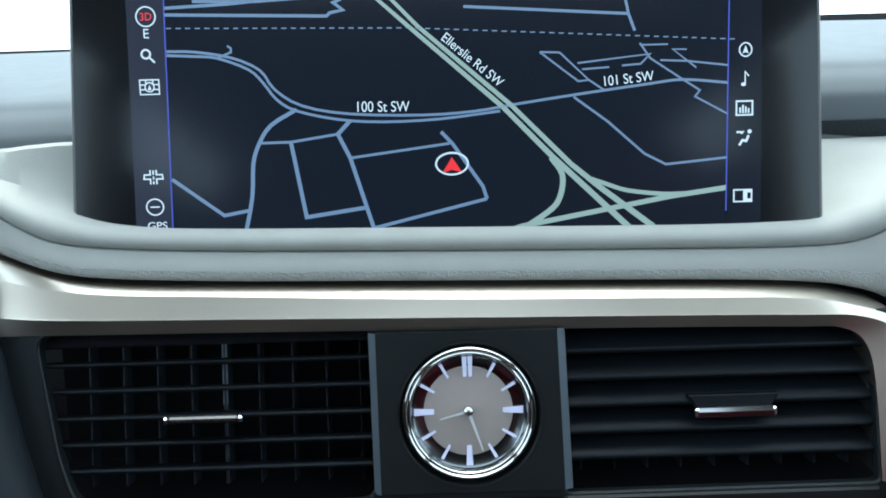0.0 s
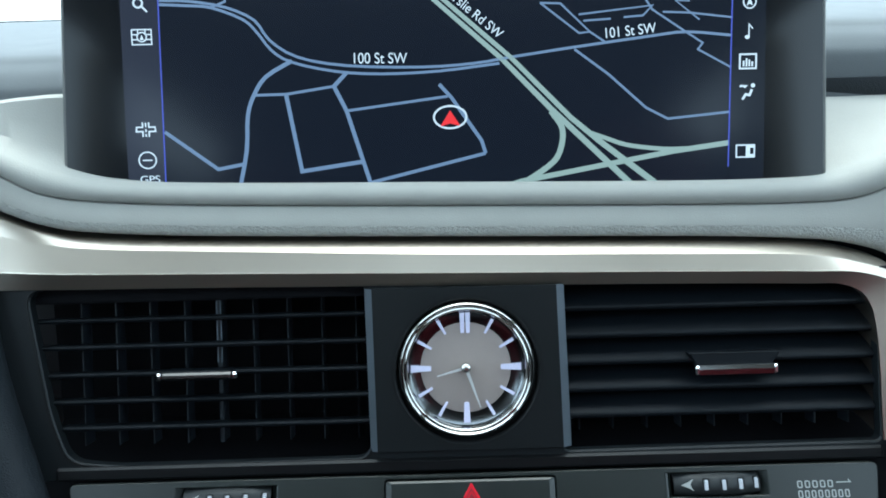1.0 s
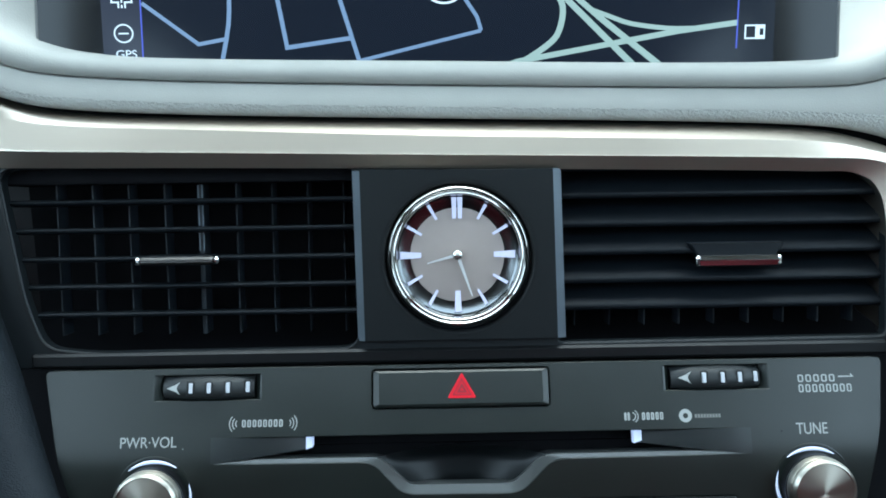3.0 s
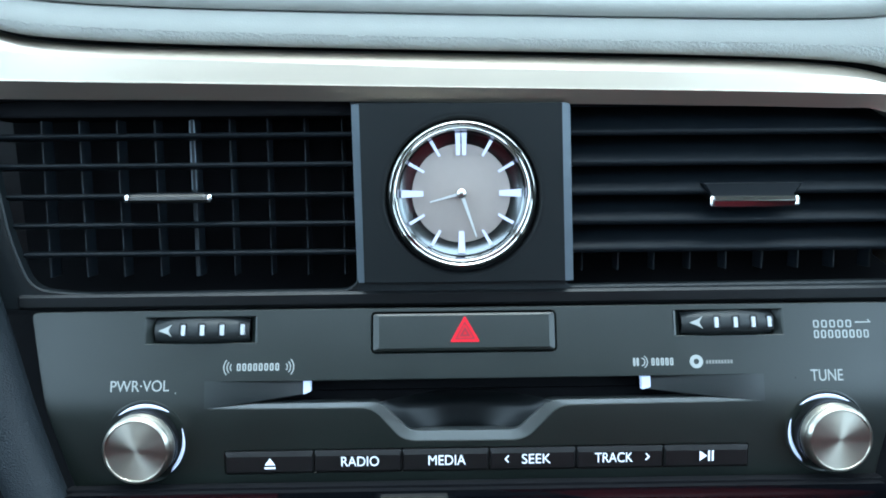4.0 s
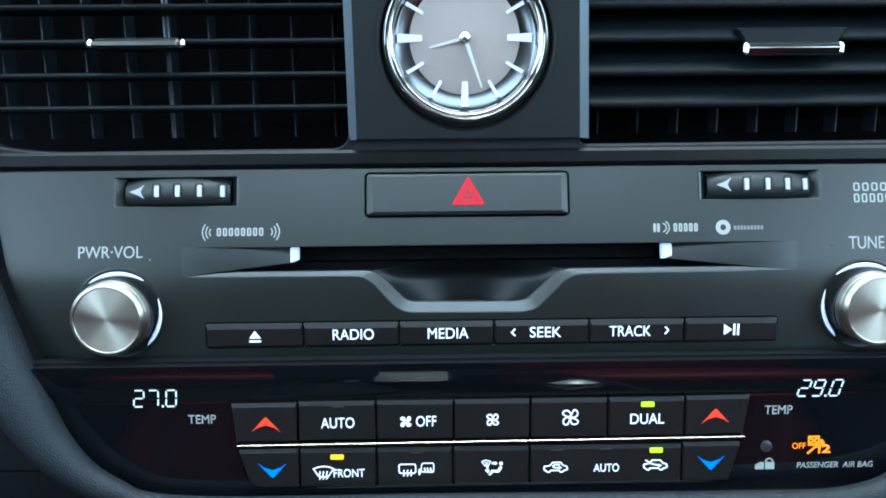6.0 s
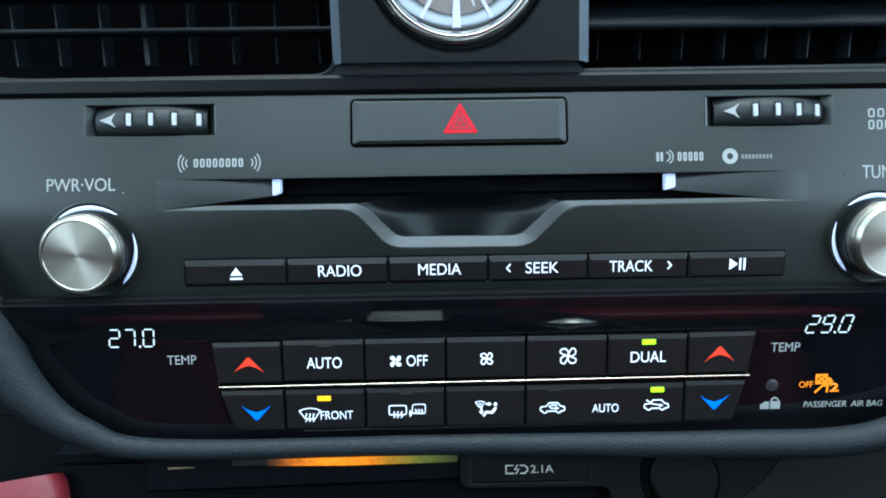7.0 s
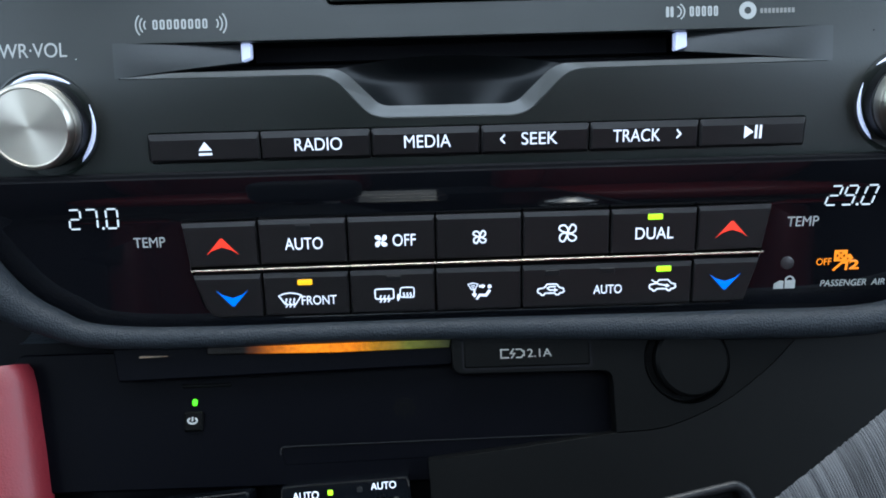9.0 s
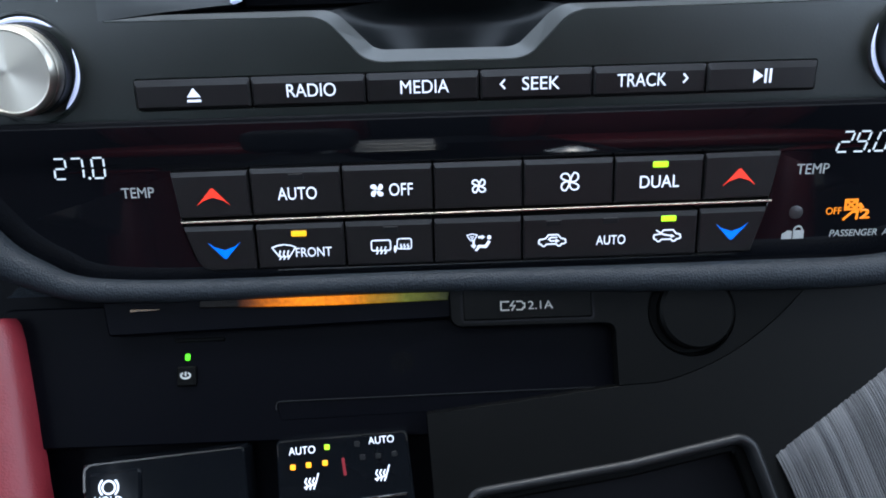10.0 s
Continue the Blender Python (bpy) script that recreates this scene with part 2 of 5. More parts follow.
def slab(pts, top=0.0, depth=0.3, ch=0.05, lift=0.0, bm=None):
    """A block with a chamfered front; lift: how far the front's upper edge is cut back."""
    bm = bm or bmesh.new()
    back, edge, front = ring(bm, pts, top - depth), ring(bm, pts, top - ch), ring(bm, inset(pts, ch), top)
    if lift:
        hi = max(v.co.y for v in front)
        for v in front:
            if v.co.y > hi - 0.15:
                v.co.y -= lift
    bridge(bm, back, edge)
    bridge(bm, edge, front)
    bm.faces.new(front)
    bm.faces.new(list(reversed(back)))
    return bm


def plate(outer, holes, top=0.0, depth=0.3, ch=0.03):
    """A flat plate with openings through it, their edges chamfered."""
    bm = bmesh.new()
    front_edges, loops = [], []
    for k, pts in enumerate([outer, *holes]):
        d = ch if k == 0 else -ch
        fr, ed, bk = ring(bm, inset(pts, d), top), ring(bm, pts, top - ch), ring(bm, pts, top - depth)
        bridge(bm, fr, ed)
        bridge(bm, ed, bk)
        loops.append((fr, bk))
    for which in (0, 1):
        es = []
        for lp in loops:
            vs = lp[which]
            for i in range(len(vs)):
                e = bm.edges.get((vs[i - 1], vs[i]))
                es.append(e)
        bmesh.ops.triangle_fill(bm, use_beauty=True, use_dissolve=False, edges=es)
    return bm


def lathe(profile, cx=0.0, cy=0.0, n=64, bm=None):
    """Turns (radius, height) about the axis out of the panel."""
    bm = bm or bmesh.new()
    rows = []
    for r, z in profile:
        rows.append([bm.verts.new((cx, cy, z))] if r < 1e-6 else ring(bm, circle(cx, cy, r, n), z))
    for a, b in zip(rows, rows[1:]):
        if len(a) == 1 and len(b) == 1:
            continue
        if len(a) == 1:
            for i in range(n):
                bm.faces.new((a[0], b[i], b[(i + 1) % n]))
        elif len(b) == 1:
            for i in range(n):
                bm.faces.new((a[i], a[(i + 1) % n], b[0]))
        else:
            bridge(bm, a, b)
    return bm


def stroke(pts, width=0.06, z=0.0, h=0.012, bm=None, closed=False):
    """A raised line of even width along a bent path in the panel."""
    bm = bm or bmesh.new()
    ps = [Vector(p) for p in pts]
    n = len(ps)
    left, right = [], []
    for i, p in enumerate(ps):
        a = ps[i - 1] if (i or closed) else None
        b = ps[(i + 1) % n] if (i < n - 1 or closed) else None
        d1 = (p - a).normalized() if a is not None else None
        d2 = (b - p).normalized() if b is not None else None
        d = (d1 + d2) if d1 is not None and d2 is not None else (d1 if d1 is not None else d2)
        d = d.normalized() if d.length > 1e-6 else (d1 if d1 is not None else d2)
        nn = Vector((-d.y, d.x))
        k = 1.0
        if d1 is not None and d2 is not None:
            k = 1 / max(0.5, abs(nn.dot(Vector((-d1.y, d1.x)))))
        w = width[0] + (width[1] - width[0]) * i / (n - 1) if isinstance(width, tuple) else width
        left.append(p + nn * w / 2 * k)
        right.append(p - nn * w / 2 * k)
    rows = [[bm.verts.new((q.x, q.y, zz)) for q in side] for side, zz in ((left, z), (left, z + h), (right, z + h), (right, z))]
    for i in range(n if closed else n - 1):
        j = (i + 1) % n
        for a, b in ((0, 1), (1, 2), (2, 3)):
            bm.faces.new((rows[a][i], rows[a][j], rows[b][j], rows[b][i]))
    return bm


def shape(pts, z=0.0, h=0.012, bm=None):
    """A filled flat outline, raised by h."""
    bm = bm or bmesh.new()
    lo, hi = ring(bm, pts, z), ring(bm, pts, z + h)
    bridge(bm, lo, hi)
    bm.faces.new(hi)
    return bm


def smooth_path(pts, n=8, closed=False):
    """A smooth curve through a few points."""
    ps = [Vector(p) for p in pts]
    out = []
    m = len(ps)
    for i in range(m if closed else m - 1):
        p0 = ps[i - 1] if (i or closed) else ps[0] * 2 - ps[1]
        p1, p2 = ps[i], ps[(i + 1) % m]
        p3 = ps[(i + 2) % m] if (i + 2 < m or closed) else p2 * 2 - p1
        for k in range(n):
            t = k / n
            out.append(0.5 * ((2 * p1) + (p2 - p0) * t + (2 * p0 - 5 * p1 + 4 * p2 - p3) * t * t + (3 * p1 - p0 - 3 * p2 + p3) * t ** 3))
    if not closed:
        out.append(ps[-1])
    return out


def loft(curves, bm=None, closed=False):
    """A skin over curves that have equally many points."""
    bm = bm or bmesh.new()
    rows = [[bm.verts.new(p) for p in c] for c in curves]
    pairs = list(zip(rows, rows[1:])) + ([(rows[-1], rows[0])] if closed else [])
    for a, b in pairs:
        for i in range(len(a) - 1):
            bm.faces.new((a[i], a[i + 1], b[i + 1], b[i]))
    return bm


def letters(body, box, material, parent, z=0.0, name="lettering", label="", slant=0.0, turn=0.0, bold=0.0, h=0.012):
    """Words fitted into a box (x0, y0, x1, y1) on a panel."""
    cu = bpy.data.curves.new("text", "FONT")
    cu.body, cu.offset, cu.shear = body, bold, slant
    tmp = new("text_tmp", cu)
    dg = bpy.context.evaluated_depsgraph_get()
    me = bpy.data.meshes.new_from_object(tmp.evaluated_get(dg))
    bpy.data.objects.remove(tmp)
    bm = bmesh.new()
    bm.from_mesh(me)
    bpy.data.meshes.remove(me)
    bmesh.ops.remove_doubles(bm, verts=bm.verts, dist=1e-5)
    xs, ys = [v.co.x for v in bm.verts], [v.co.y for v in bm.verts]
    x0, y0, x1, y1 = box
    sx, sy = (x1 - x0) / (max(xs) - min(xs)), (y1 - y0) / (max(ys) - min(ys))
    cx, cy, mx, my = (x0 + x1) / 2, (y0 + y1) / 2, (max(xs) + min(xs)) / 2, (max(ys) + min(ys)) / 2
    c, s = math.cos(radians(turn)), math.sin(radians(turn))
    for v in bm.verts:
        u, w = (v.co.x - mx) * sx, (v.co.y - my) * sy
        v.co = (cx + c * u - s * w, cy + s * u + c * w, z)
    up = bmesh.ops.extrude_face_region(bm, geom=list(bm.faces))
    for v in up["geom"]:
        if isinstance(v, bmesh.types.BMVert):
            v.co.z += h
    return part(name, bm, material, parent, label)


def box_bm(x0, y0, z0, x1, y1, z1, bevel=0.05, seg=2, bm=None):
    b = bmesh.new()
    bmesh.ops.create_cube(b, size=1)
    for v in b.verts:
        v.co = ((x0 + x1) / 2 + v.co.x * (x1 - x0), (y0 + y1) / 2 + v.co.y * (y1 - y0), (z0 + z1) / 2 + v.co.z * (z1 - z0))
    if bevel:
        bmesh.ops.bevel(b, geom=list(b.edges), offset=bevel, segments=seg, profile=0.6, affect="EDGES")
    if bm is None:
        return b
    me = bpy.data.meshes.new("tmp")
    b.to_mesh(me)
    b.free()
    bm.from_mesh(me)
    bpy.data.meshes.remove(me)
    return bm


def cushion(w, d, h, p=3.2, n=24):
    """A soft, well stuffed block."""
    bm = bmesh.new()
    bmesh.ops.create_uvsphere(bm, u_segments=2 * n, v_segments=n, radius=1)
    for v in bm.verts:
        c = v.co
        k = (abs(c.x) ** p + abs(c.y) ** p + abs(c.z) ** p) ** (-1 / p)
        v.co = (c.x * k * w / 2, c.y * k * d / 2, c.z * k * h / 2)
    return bm

# ---- setting: ground and car cabin ----
def flat_box(name, dims, material, label, category="cabin", bevel=1.0):
    ob = part(name, box_bm(*dims, bevel=bevel), material, None)
    return tagged(ob, label, category, kind="structure")


gb = bmesh.new()
bmesh.ops.create_grid(gb, x_segments=8, y_segments=8, size=60000)
ground = tagged(part("ground", gb, M_GROUND, None), "pale concrete ground outside the car", "ground", kind="structure")
flat_box("cabin_floor", (-78, -290, 38, 78, 40, 42), M_BLACKTRIM, "black carpeted cabin floor of the car")
# roof out of view; opening and front edge are set by the reflections they give
roof = part("ceiling", plate([(-66, -260), (66, -260), (66, -10), (-66, -10)], [rounded(-40, -78, 40, -45, 4)], 160, 4, 0.4), M_LINER, None)
tagged(roof, "unseen grey beige fabric headliner with an opening added for sky light", "ceiling", kind="structure")
for sx, nm in ((-1, "wall_left"), (1, "wall_right")):
    flat_box(nm, (min(sx * 74, sx * 80), -290, 40, max(sx * 74, sx * 80), 70, 106), M_BLACKTRIM, "black lower door trim of the cabin")
    for y0, y1 in ((-122, -110),):
        flat_box("pillar", (min(sx * 66, sx * 72), y0, 104, max(sx * 66, sx * 72), y1, 158), M_LINER, "pale fabric covered roof pillar of the cabin", bevel=2)
    # unseen rear blocks, added so that the panels reflect a darker cabin
    flat_box("wall_rear_side", (min(sx * 66, sx * 72), -290, 104, max(sx * 66, sx * 72), -205, 158), M_BLACKTRIM, "unseen black block added to close the rear sides to light")
    flat_box("wall_rear_door", (min(sx * 66, sx * 72), -205, 104, max(sx * 66, sx * 72), -122, 141), M_BLACKTRIM, "unseen black block added to cut light from the rear side window")
    # added out of view to dim side reflections in the audio face, higher on the left
    flat_box("wall_front_door", (min(sx * 67, sx * 73), -110, 104, max(sx * 67, sx * 73), -52, 117 - 4 * sx), M_BLACKTRIM, "unseen black block added to cut light from the front side window")
    ap = bmesh.new()
    path = [Vector((sx * 64, -14, 157)), Vector((sx * 70, 30, 136)), Vector((sx * 74, 74, 108))]
    rows = []
    for p in path:
        rows.append([p + Vector(o) for o in ((-3, 0, -3), (3, 0, -3), (3, 3, 3), (-3, 3, 3), (-3, 0, -3))])
    part("pillar", loft(rows, ap), M_LINER, None)
    tagged(scene.collection.objects[-1], "pale slanted windscreen pillar of the cabin", "pillar", kind="structure")
# unseen wall that shuts off daylight from the rear
flat_box("wall_rear", (-74, -294, 40, 74, -262, 158), M_BLACKTRIM, "unseen black wall added to keep light out from behind")
flat_box("cowl", (-76, 44, 60, 76, 78, 111.5), M_RUBBER, "black plastic cowl under the windscreen")


def seat(name, x, y, w, label):
    t = thing(name, Matrix.Translation((x * CM, y * CM, 0.42)), label, "seat", group="car seats")
    tilt = Matrix.Translation((0, -0.26, 0.5)) @ Euler((radians(-20), 0, 0)).to_matrix().to_4x4()
    part("seat_base", box_bm(-w / 2 + 4, -24, 0, w / 2 - 4, 22, 14, bevel=2), M_BLACKTRIM, t)
    part("seat_cushion", cushion(w, 52, 18), M_RED_LEATHER, t, "red leather", True, Matrix.Translation((0, 0, 0.2)))
    part("backrest", cushion(w, 17, 66), M_RED_LEATHER, t, "red leather", True, tilt)
    for s in (-1, 1):
        part("side_bolster", cushion(9, 22, 56), M_RED_LEATHER, t, "", True, tilt @ Matrix.Translation((s * (w / 2 - 3) * CM, 0.05, 0)))
    part("headrest", cushion(27, 11, 18), M_RED_LEATHER, t, "", True, tilt @ Matrix.Translation((0, 0.02, 0.43)))
    for s in (-1, 1):
        part("headrest_post", lathe([(0, 0), (0.7, 0), (0.7, 9), (0, 9)], n=12), M_CHROME, t, "", True, tilt @ Matrix.Translation((s * 0.07, 0.01, 0.3)))
    return t


seat("car_seat", -43, -135, 54, "red leather front seat with a matching headrest")
seat("car_seat", 40, -105, 54, "red leather front seat with a matching headrest")
arm = thing("armrest_console", Matrix.Translation((0, -0.95, 0.42)), "black leather armrest box between the front seats", "armrest")
part("box", box_bm(-11, -26, 0, 11, 30, 26, bevel=2), M_PLASTIC, arm)
part("lid", cushion(22, 40, 8), M_ROLL, arm, "black leather lid", True, Matrix.Translation((0, -0.03, 0.29)))

# ---- console deck between the seats: gear lever, touch pad and drive dial ----
deck = thing("centre_console", Matrix.Translation((0, 0, 0)), "black leather centre console deck behind the gear lever", "console")
part("deck", box_bm(-13, -70, 44, 13, -21, 78, bevel=1.5, seg=3), M_ROLL, deck, "", True)
part("deck_trim", box_bm(-11.5, -52, 77.8, 11.5, -23, 78.3, bevel=0.2), M_GLOSS, deck, "piano black inlay")
lever = thing("gear_lever", Matrix.Translation((-0.078, -0.27, 0.783)), "black leather gear lever with a satin collar", "gear lever")
part("boot", lathe([(4.2, 0), (3.9, 0.5), (2.6, 2.4), (1.6, 4.2)], n=32), M_ROLL, lever, "leather boot", True)
part("collar", lathe([(1.7, 4.1), (1.8, 4.3), (1.8, 4.9), (1.6, 5.1)], n=32), M_BRUSHED, lever, "satin metal collar", True)
part("grip", cushion(6.2, 6.4, 7.0, 5.0), M_ROLL, lever, "stitched leather grip", True, Matrix.Translation((0, 0, 0.088)))
pad_t = thing("touch_pad", Matrix.Translation((-0.028, -0.34, 0.783)), "grey touch pad with bright metal edges on a palm rest", "touch pad")
part("palm_rest", cushion(7.0, 9.0, 5.0, 3.6), M_ROLL, pad_t, "black leather rest", True, Matrix.Translation((0, -0.045, 0.02)))
lean = Matrix.Translation((0, 0.005, 0.042)) @ Euler((radians(-38), 0, 0)).to_matrix().to_4x4()
part("pad_face", box_bm(-2.6, -3.0, 0, 2.6, 3.0, 0.5, bevel=0.12), M_PADFACE, pad_t, "grey pad", False, lean)
for v in (-0.6, 1.2, 3.1):
    part("metal_edge", box_bm(-2.6, v - 0.1, 0.45, 2.6, v + 0.1, 0.6, bevel=0.04), M_BRUSHED, pad_t, "bright metal edge", False, lean)
drive = thing("drive_mode_dial", Matrix.Translation((0.085, -0.3, 0.757)), "spun aluminium drive mode dial", "dial")
part("skirt", lathe([(2.6, 0), (2.5, 2.0), (2.1, 2.6)], n=48), M_SATIN, drive, "", True)
part("dial_cap", lathe([(2.1, 2.5), (2.08, 3.3), (2.0, 3.6), (1.7, 3.9), (0.7, 5.0), (0.5, 5.6), (0, 5.7)], n=64), M_BRUSHED, drive, "spun metal cap", True)

# ---- dashboard: pads, satin trim, padded rims ----
dash = thing("dashboard", BASE, "dark leather dashboard with a champagne satin trim", "dashboard")


def curve(rows, n=8):
    return smooth_path([Vector(r) for r in rows], n)


def between(a, b, t, push=(0, 0, 0)):
    p = Vector(push)
    return [u.lerp(v, t) + p for u, v in zip(a, b)]


def moved(a, push):
    p = Vector(push)
    return [u + p for u in a]


lip = curve([(-26, 5.2, 11.7), (-21, 4.7, 10.85), (-18.6, 4.6, 10.95), (-17.1, 4.5, 11.05), (-14.7, 4.6, 11.0), (-10, 4.9, 10.9), (-0.9, 5.4, 10.6),
             (9.2, 6.0, 10.2), (14, 6.4, 10.0), (16.4, 6.6, 9.95), (18, 6.7, 9.95), (20, 6.8, 10.0), (26, 7.0, 10.2)])
ledge = curve([(-26, 4.4, 11.2), (-21, 3.5, 10.0), (-18.6, 3.15, 8.9), (-16.8, 3.02, 8.2), (-14.5, 2.95, 7.64), (-10, 2.95, 7.4), (-0.9, 2.95, 7.22),
               (9.2, 2.95, 7.04), (14, 2.95, 7.06), (15.8, 2.98, 7.25), (17.4, 3.05, 7.75), (20, 3.4, 8.7), (26, 4.4, 9.7)])
seam = curve([(-26, 3.4, 10.6), (-21, 2.7, 9.2), (-18.6, 2.35, 7.9), (-17.1, 2.26, 7.22), (-14.7, 2.26, 6.87), (-10, 2.26, 6.62), (-0.9, 2.26, 6.37),
              (9.2, 2.26, 6.15), (14, 2.26, 6.1), (16.4, 2.26, 6.22), (18, 2.3, 6.72), (20, 2.6, 7.8), (26, 3.6, 9.2)])
pad_low = curve([(-26, 3.4, 9.3), (-21, 2.8, 7.3), (-19.4, 2.4, 6.6), (-17.2, 2.15, 5.83), (-14.9, 2.1, 5.5), (-10, 2.1, 5.24), (-0.9, 2.1, 4.98),
                 (9.2, 2.1, 4.72), (14, 2.1, 4.5), (16.5, 2.05, 4.2), (18.5, 1.9, 3.5), (19.8, 1.5, 1.9), (20.5, 0.3, -3)])
pad_low = moved(pad_low, (0, 0, 0.03))
trim_top = curve([(-26, 3.2, 9.0), (-21, 2.7, 7.1), (-19.4, 2.3, 6.4), (-17.2, 2.05, 5.65), (-14.8, 1.97, 5.33), (-10, 1.94, 5.12), (-0.9, 1.94, 4.86),
                  (9.2, 1.94, 4.6), (14, 1.94, 4.38), (16.4, 1.9, 4.02), (18.3, 1.7, 3.3), (19.5, 1.2, 1.6), (20.1, 0, -3.2)])
trim_ridge = curve([(-26, 3.2, 7.6), (-21, 2.75, 6.1), (-19.4, 2.38, 5.56), (-17.2, 2.07, 5.16), (-14.8, 1.9, 4.94), (-10, 1.81, 4.75), (-0.9, 1.68, 4.42),
                    (9.2, 1.68, 4.16), (14, 1.68, 4.0), (16.4, 1.62, 3.64), (18.2, 1.3, 3.0), (19.2, 0.7, 1.4), (19.7, -0.6, -3.2)])
trim_lip = curve([(-26, 1.9, 4.85), (-21, 1.25, 4.42), (-19.4, 0.98, 4.36), (-17.2, 0.75, 4.29), (-14.8, 0.67, 4.23), (-10, 0.67, 4.12), (-0.9, 0.67, 3.91),
                  (9.2, 0.67, 3.7), (14, 0.67, 3.58), (16.6, 0.65, 3.44), (18.2, 0.45, 2.75), (18.8, 0.0, 1.2), (19.1, -1.4, -3.4)])
trim_lip = moved(trim_lip, (0, 0.08, -0.02))
trim_ridge = moved(trim_ridge, (0, -0.44, 0.115))
trim_under = curve([(-26, 1.1, 3.6), (-21, 1.09, 3.55), (-19.4, 1.09, 3.52), (-17.2, 1.09, 3.5), (-14.8, 1.09, 3.46), (-10, 1.09, 3.4), (-0.9, 1.09, 3.24),
                    (9.2, 1.09, 3.04), (14, 1.05, 2.92), (15.8, 1.0, 2.84), (16.8, 0.8, 2.2), (17.2, 0.3, 0.5), (17.35, -0.9, -3.4)])
trim_under = moved(trim_under, (0, -0.2, 0.055))
part("upper_pad", loft([moved(lip, (0, 0.5, -0.5)), moved(lip, (0, 0.15, 0.0)), moved(lip, (0, -0.12, -0.12)), between(lip, ledge, 0.3, (0, 0.0, -0.25)), between(lip, ledge, 0.65, (0, 0.12, -0.35)), ledge, between(ledge, seam, 0.25, (0, -0.22, 0.14)), between(ledge, seam, 0.5, (0, -0.34, 0.2)), between(ledge, seam, 0.72, (0, -0.32, 0.12)),
                        between(ledge, seam, 0.9, (0, -0.16, 0.03)), seam, moved(seam, (0, 0.35, -0.03)), moved(seam, (0, 2.5, -0.2))]), M_PAD, dash, "grey leather ledge round the screen", True)
top2 = moved(seam, (0, 0.0, -0.05))
part("lower_pad", loft([moved(top2, (0, 2.0, 0)), moved(top2, (0, 0.28, 0)), moved(top2, (0, -0.04, -0.03)), between(top2, pad_low, 0.3, (0, -0.22, 0)), between(top2, pad_low, 0.5, (0, -0.32, 0)),
                        between(top2, pad_low, 0.6, (0, -0.335, 0))]), M_PAD, dash, "grey leather roll", True)
part("pad_edge", loft([between(top2, pad_low, 0.58, (0, -0.337, 0)), between(top2, pad_low, 0.72, (0, -0.33, 0)), between(top2, pad_low, 0.82, (0, -0.3, 0)), between(top2, pad_low, 0.91, (0, -0.2, 0)), between(top2, pad_low, 0.965, (0, -0.02, 0)), between(top2, pad_low, 0.99, (0, 0.2, 0)), moved(pad_low, (0, 0.5, 0.02)), moved(pad_low, (0, 2.2, 0.1))]), M_GRAINY, dash, "wrinkled lower edge of the leather roll", True)
tb = bmesh.new()
soft_top = between(trim_top, trim_ridge, 0.12, (0, -0.02, 0))
lip_a, lip_b = between(trim_lip, trim_ridge, 0.05), between(trim_lip, trim_under, 0.07)
loft([moved(trim_top, (0, 2, -0.1)), moved(trim_top, (0, 0.2, 0.0)), trim_top, soft_top, between(trim_top, trim_ridge, 0.5, (0, -0.03, 0)), trim_ridge], tb)
loft([trim_ridge, between(trim_ridge, trim_lip, 0.5), lip_a], tb)
loft([lip_a, between(trim_lip, trim_ridge, 0.01, (0, -0.01, 0)), lip_b], tb)
loft([lip_b, between(trim_lip, trim_under, 0.5), trim_under], tb)
loft([trim_under, moved(trim_under, (0, 2.5, 0))], tb)
trim = part("satin_trim", tb, M_SILVER, dash, "champagne satin metal band")
for p in trim.data.polygons:
    p.use_smooth = True
# black sheet in place of the shade between leather roll and trim
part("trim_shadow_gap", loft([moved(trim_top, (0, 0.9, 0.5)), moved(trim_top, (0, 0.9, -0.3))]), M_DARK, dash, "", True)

# upper dash behind the screen, rising to the windscreen
rows = []
for x, d, f in ((-60, -0.9, 0), (-26, -0.6, 0), (-16, -0.4, 0), (0, 0, 0.7), (12, 0.3, 1.6), (26, 0.3, 2.2), (60, 0, 2.5)):
    rows.append([Vector((x, y + f, z + d)) for y, z in ((4.7, 8.5), (5.2, 11.1), (5.7, 11.9), (7.0, 12.6), (10, 13.2), (26, 14.0), (44, 14.6), (47, 12))])
part("dash_top", loft([smooth_path(r, 4) for r in rows]), M_TOP, dash, "soft grey dash top under the windscreen", True)
part("windscreen_frit", loft([[Vector((x, y, z + d)) for x, d in ((-60, -0.9), (-26, -0.75), (-16, -0.5), (0, 0), (16, 0.45), (60, 0.6))] for y, z in ((46.5, 12.0), (46, 14.9), (46.6, 14.9), (47, 12))]), M_RUBBER, dash, "black band along the foot of the windscreen")
part("shelf_gap", loft([[Vector((x, y, z)) for x in (13, 17, 24, 34, 60)] for y, z in ((6.9, 9.6), (6.75, 10.15), (6.8, 10.75), (7.4, 10.8))]), M_ROLL, dash, "dark gap above the ledge", True)


def sweep(path, radii, n=14, flat=1.0):
    ps = smooth_path([Vector(p) for p in path], 8)
    rs = smooth_path([Vector((r, 0, 0)) for r in radii], 8)
    rows = []
    for i, p in enumerate(ps):
        t = (ps[min(i + 1, len(ps) - 1)] - ps[max(i - 1, 0)]).normalized()
        a = t.cross(Vector((0, -1, 0.3))).normalized()
        b = a.cross(t).normalized()
        rows.append([p + (a * math.cos(k) + b * math.sin(k) * flat) * rs[i].x for k in [2 * math.pi * j / n for j in range(n + 1)]])
    return loft(rows)


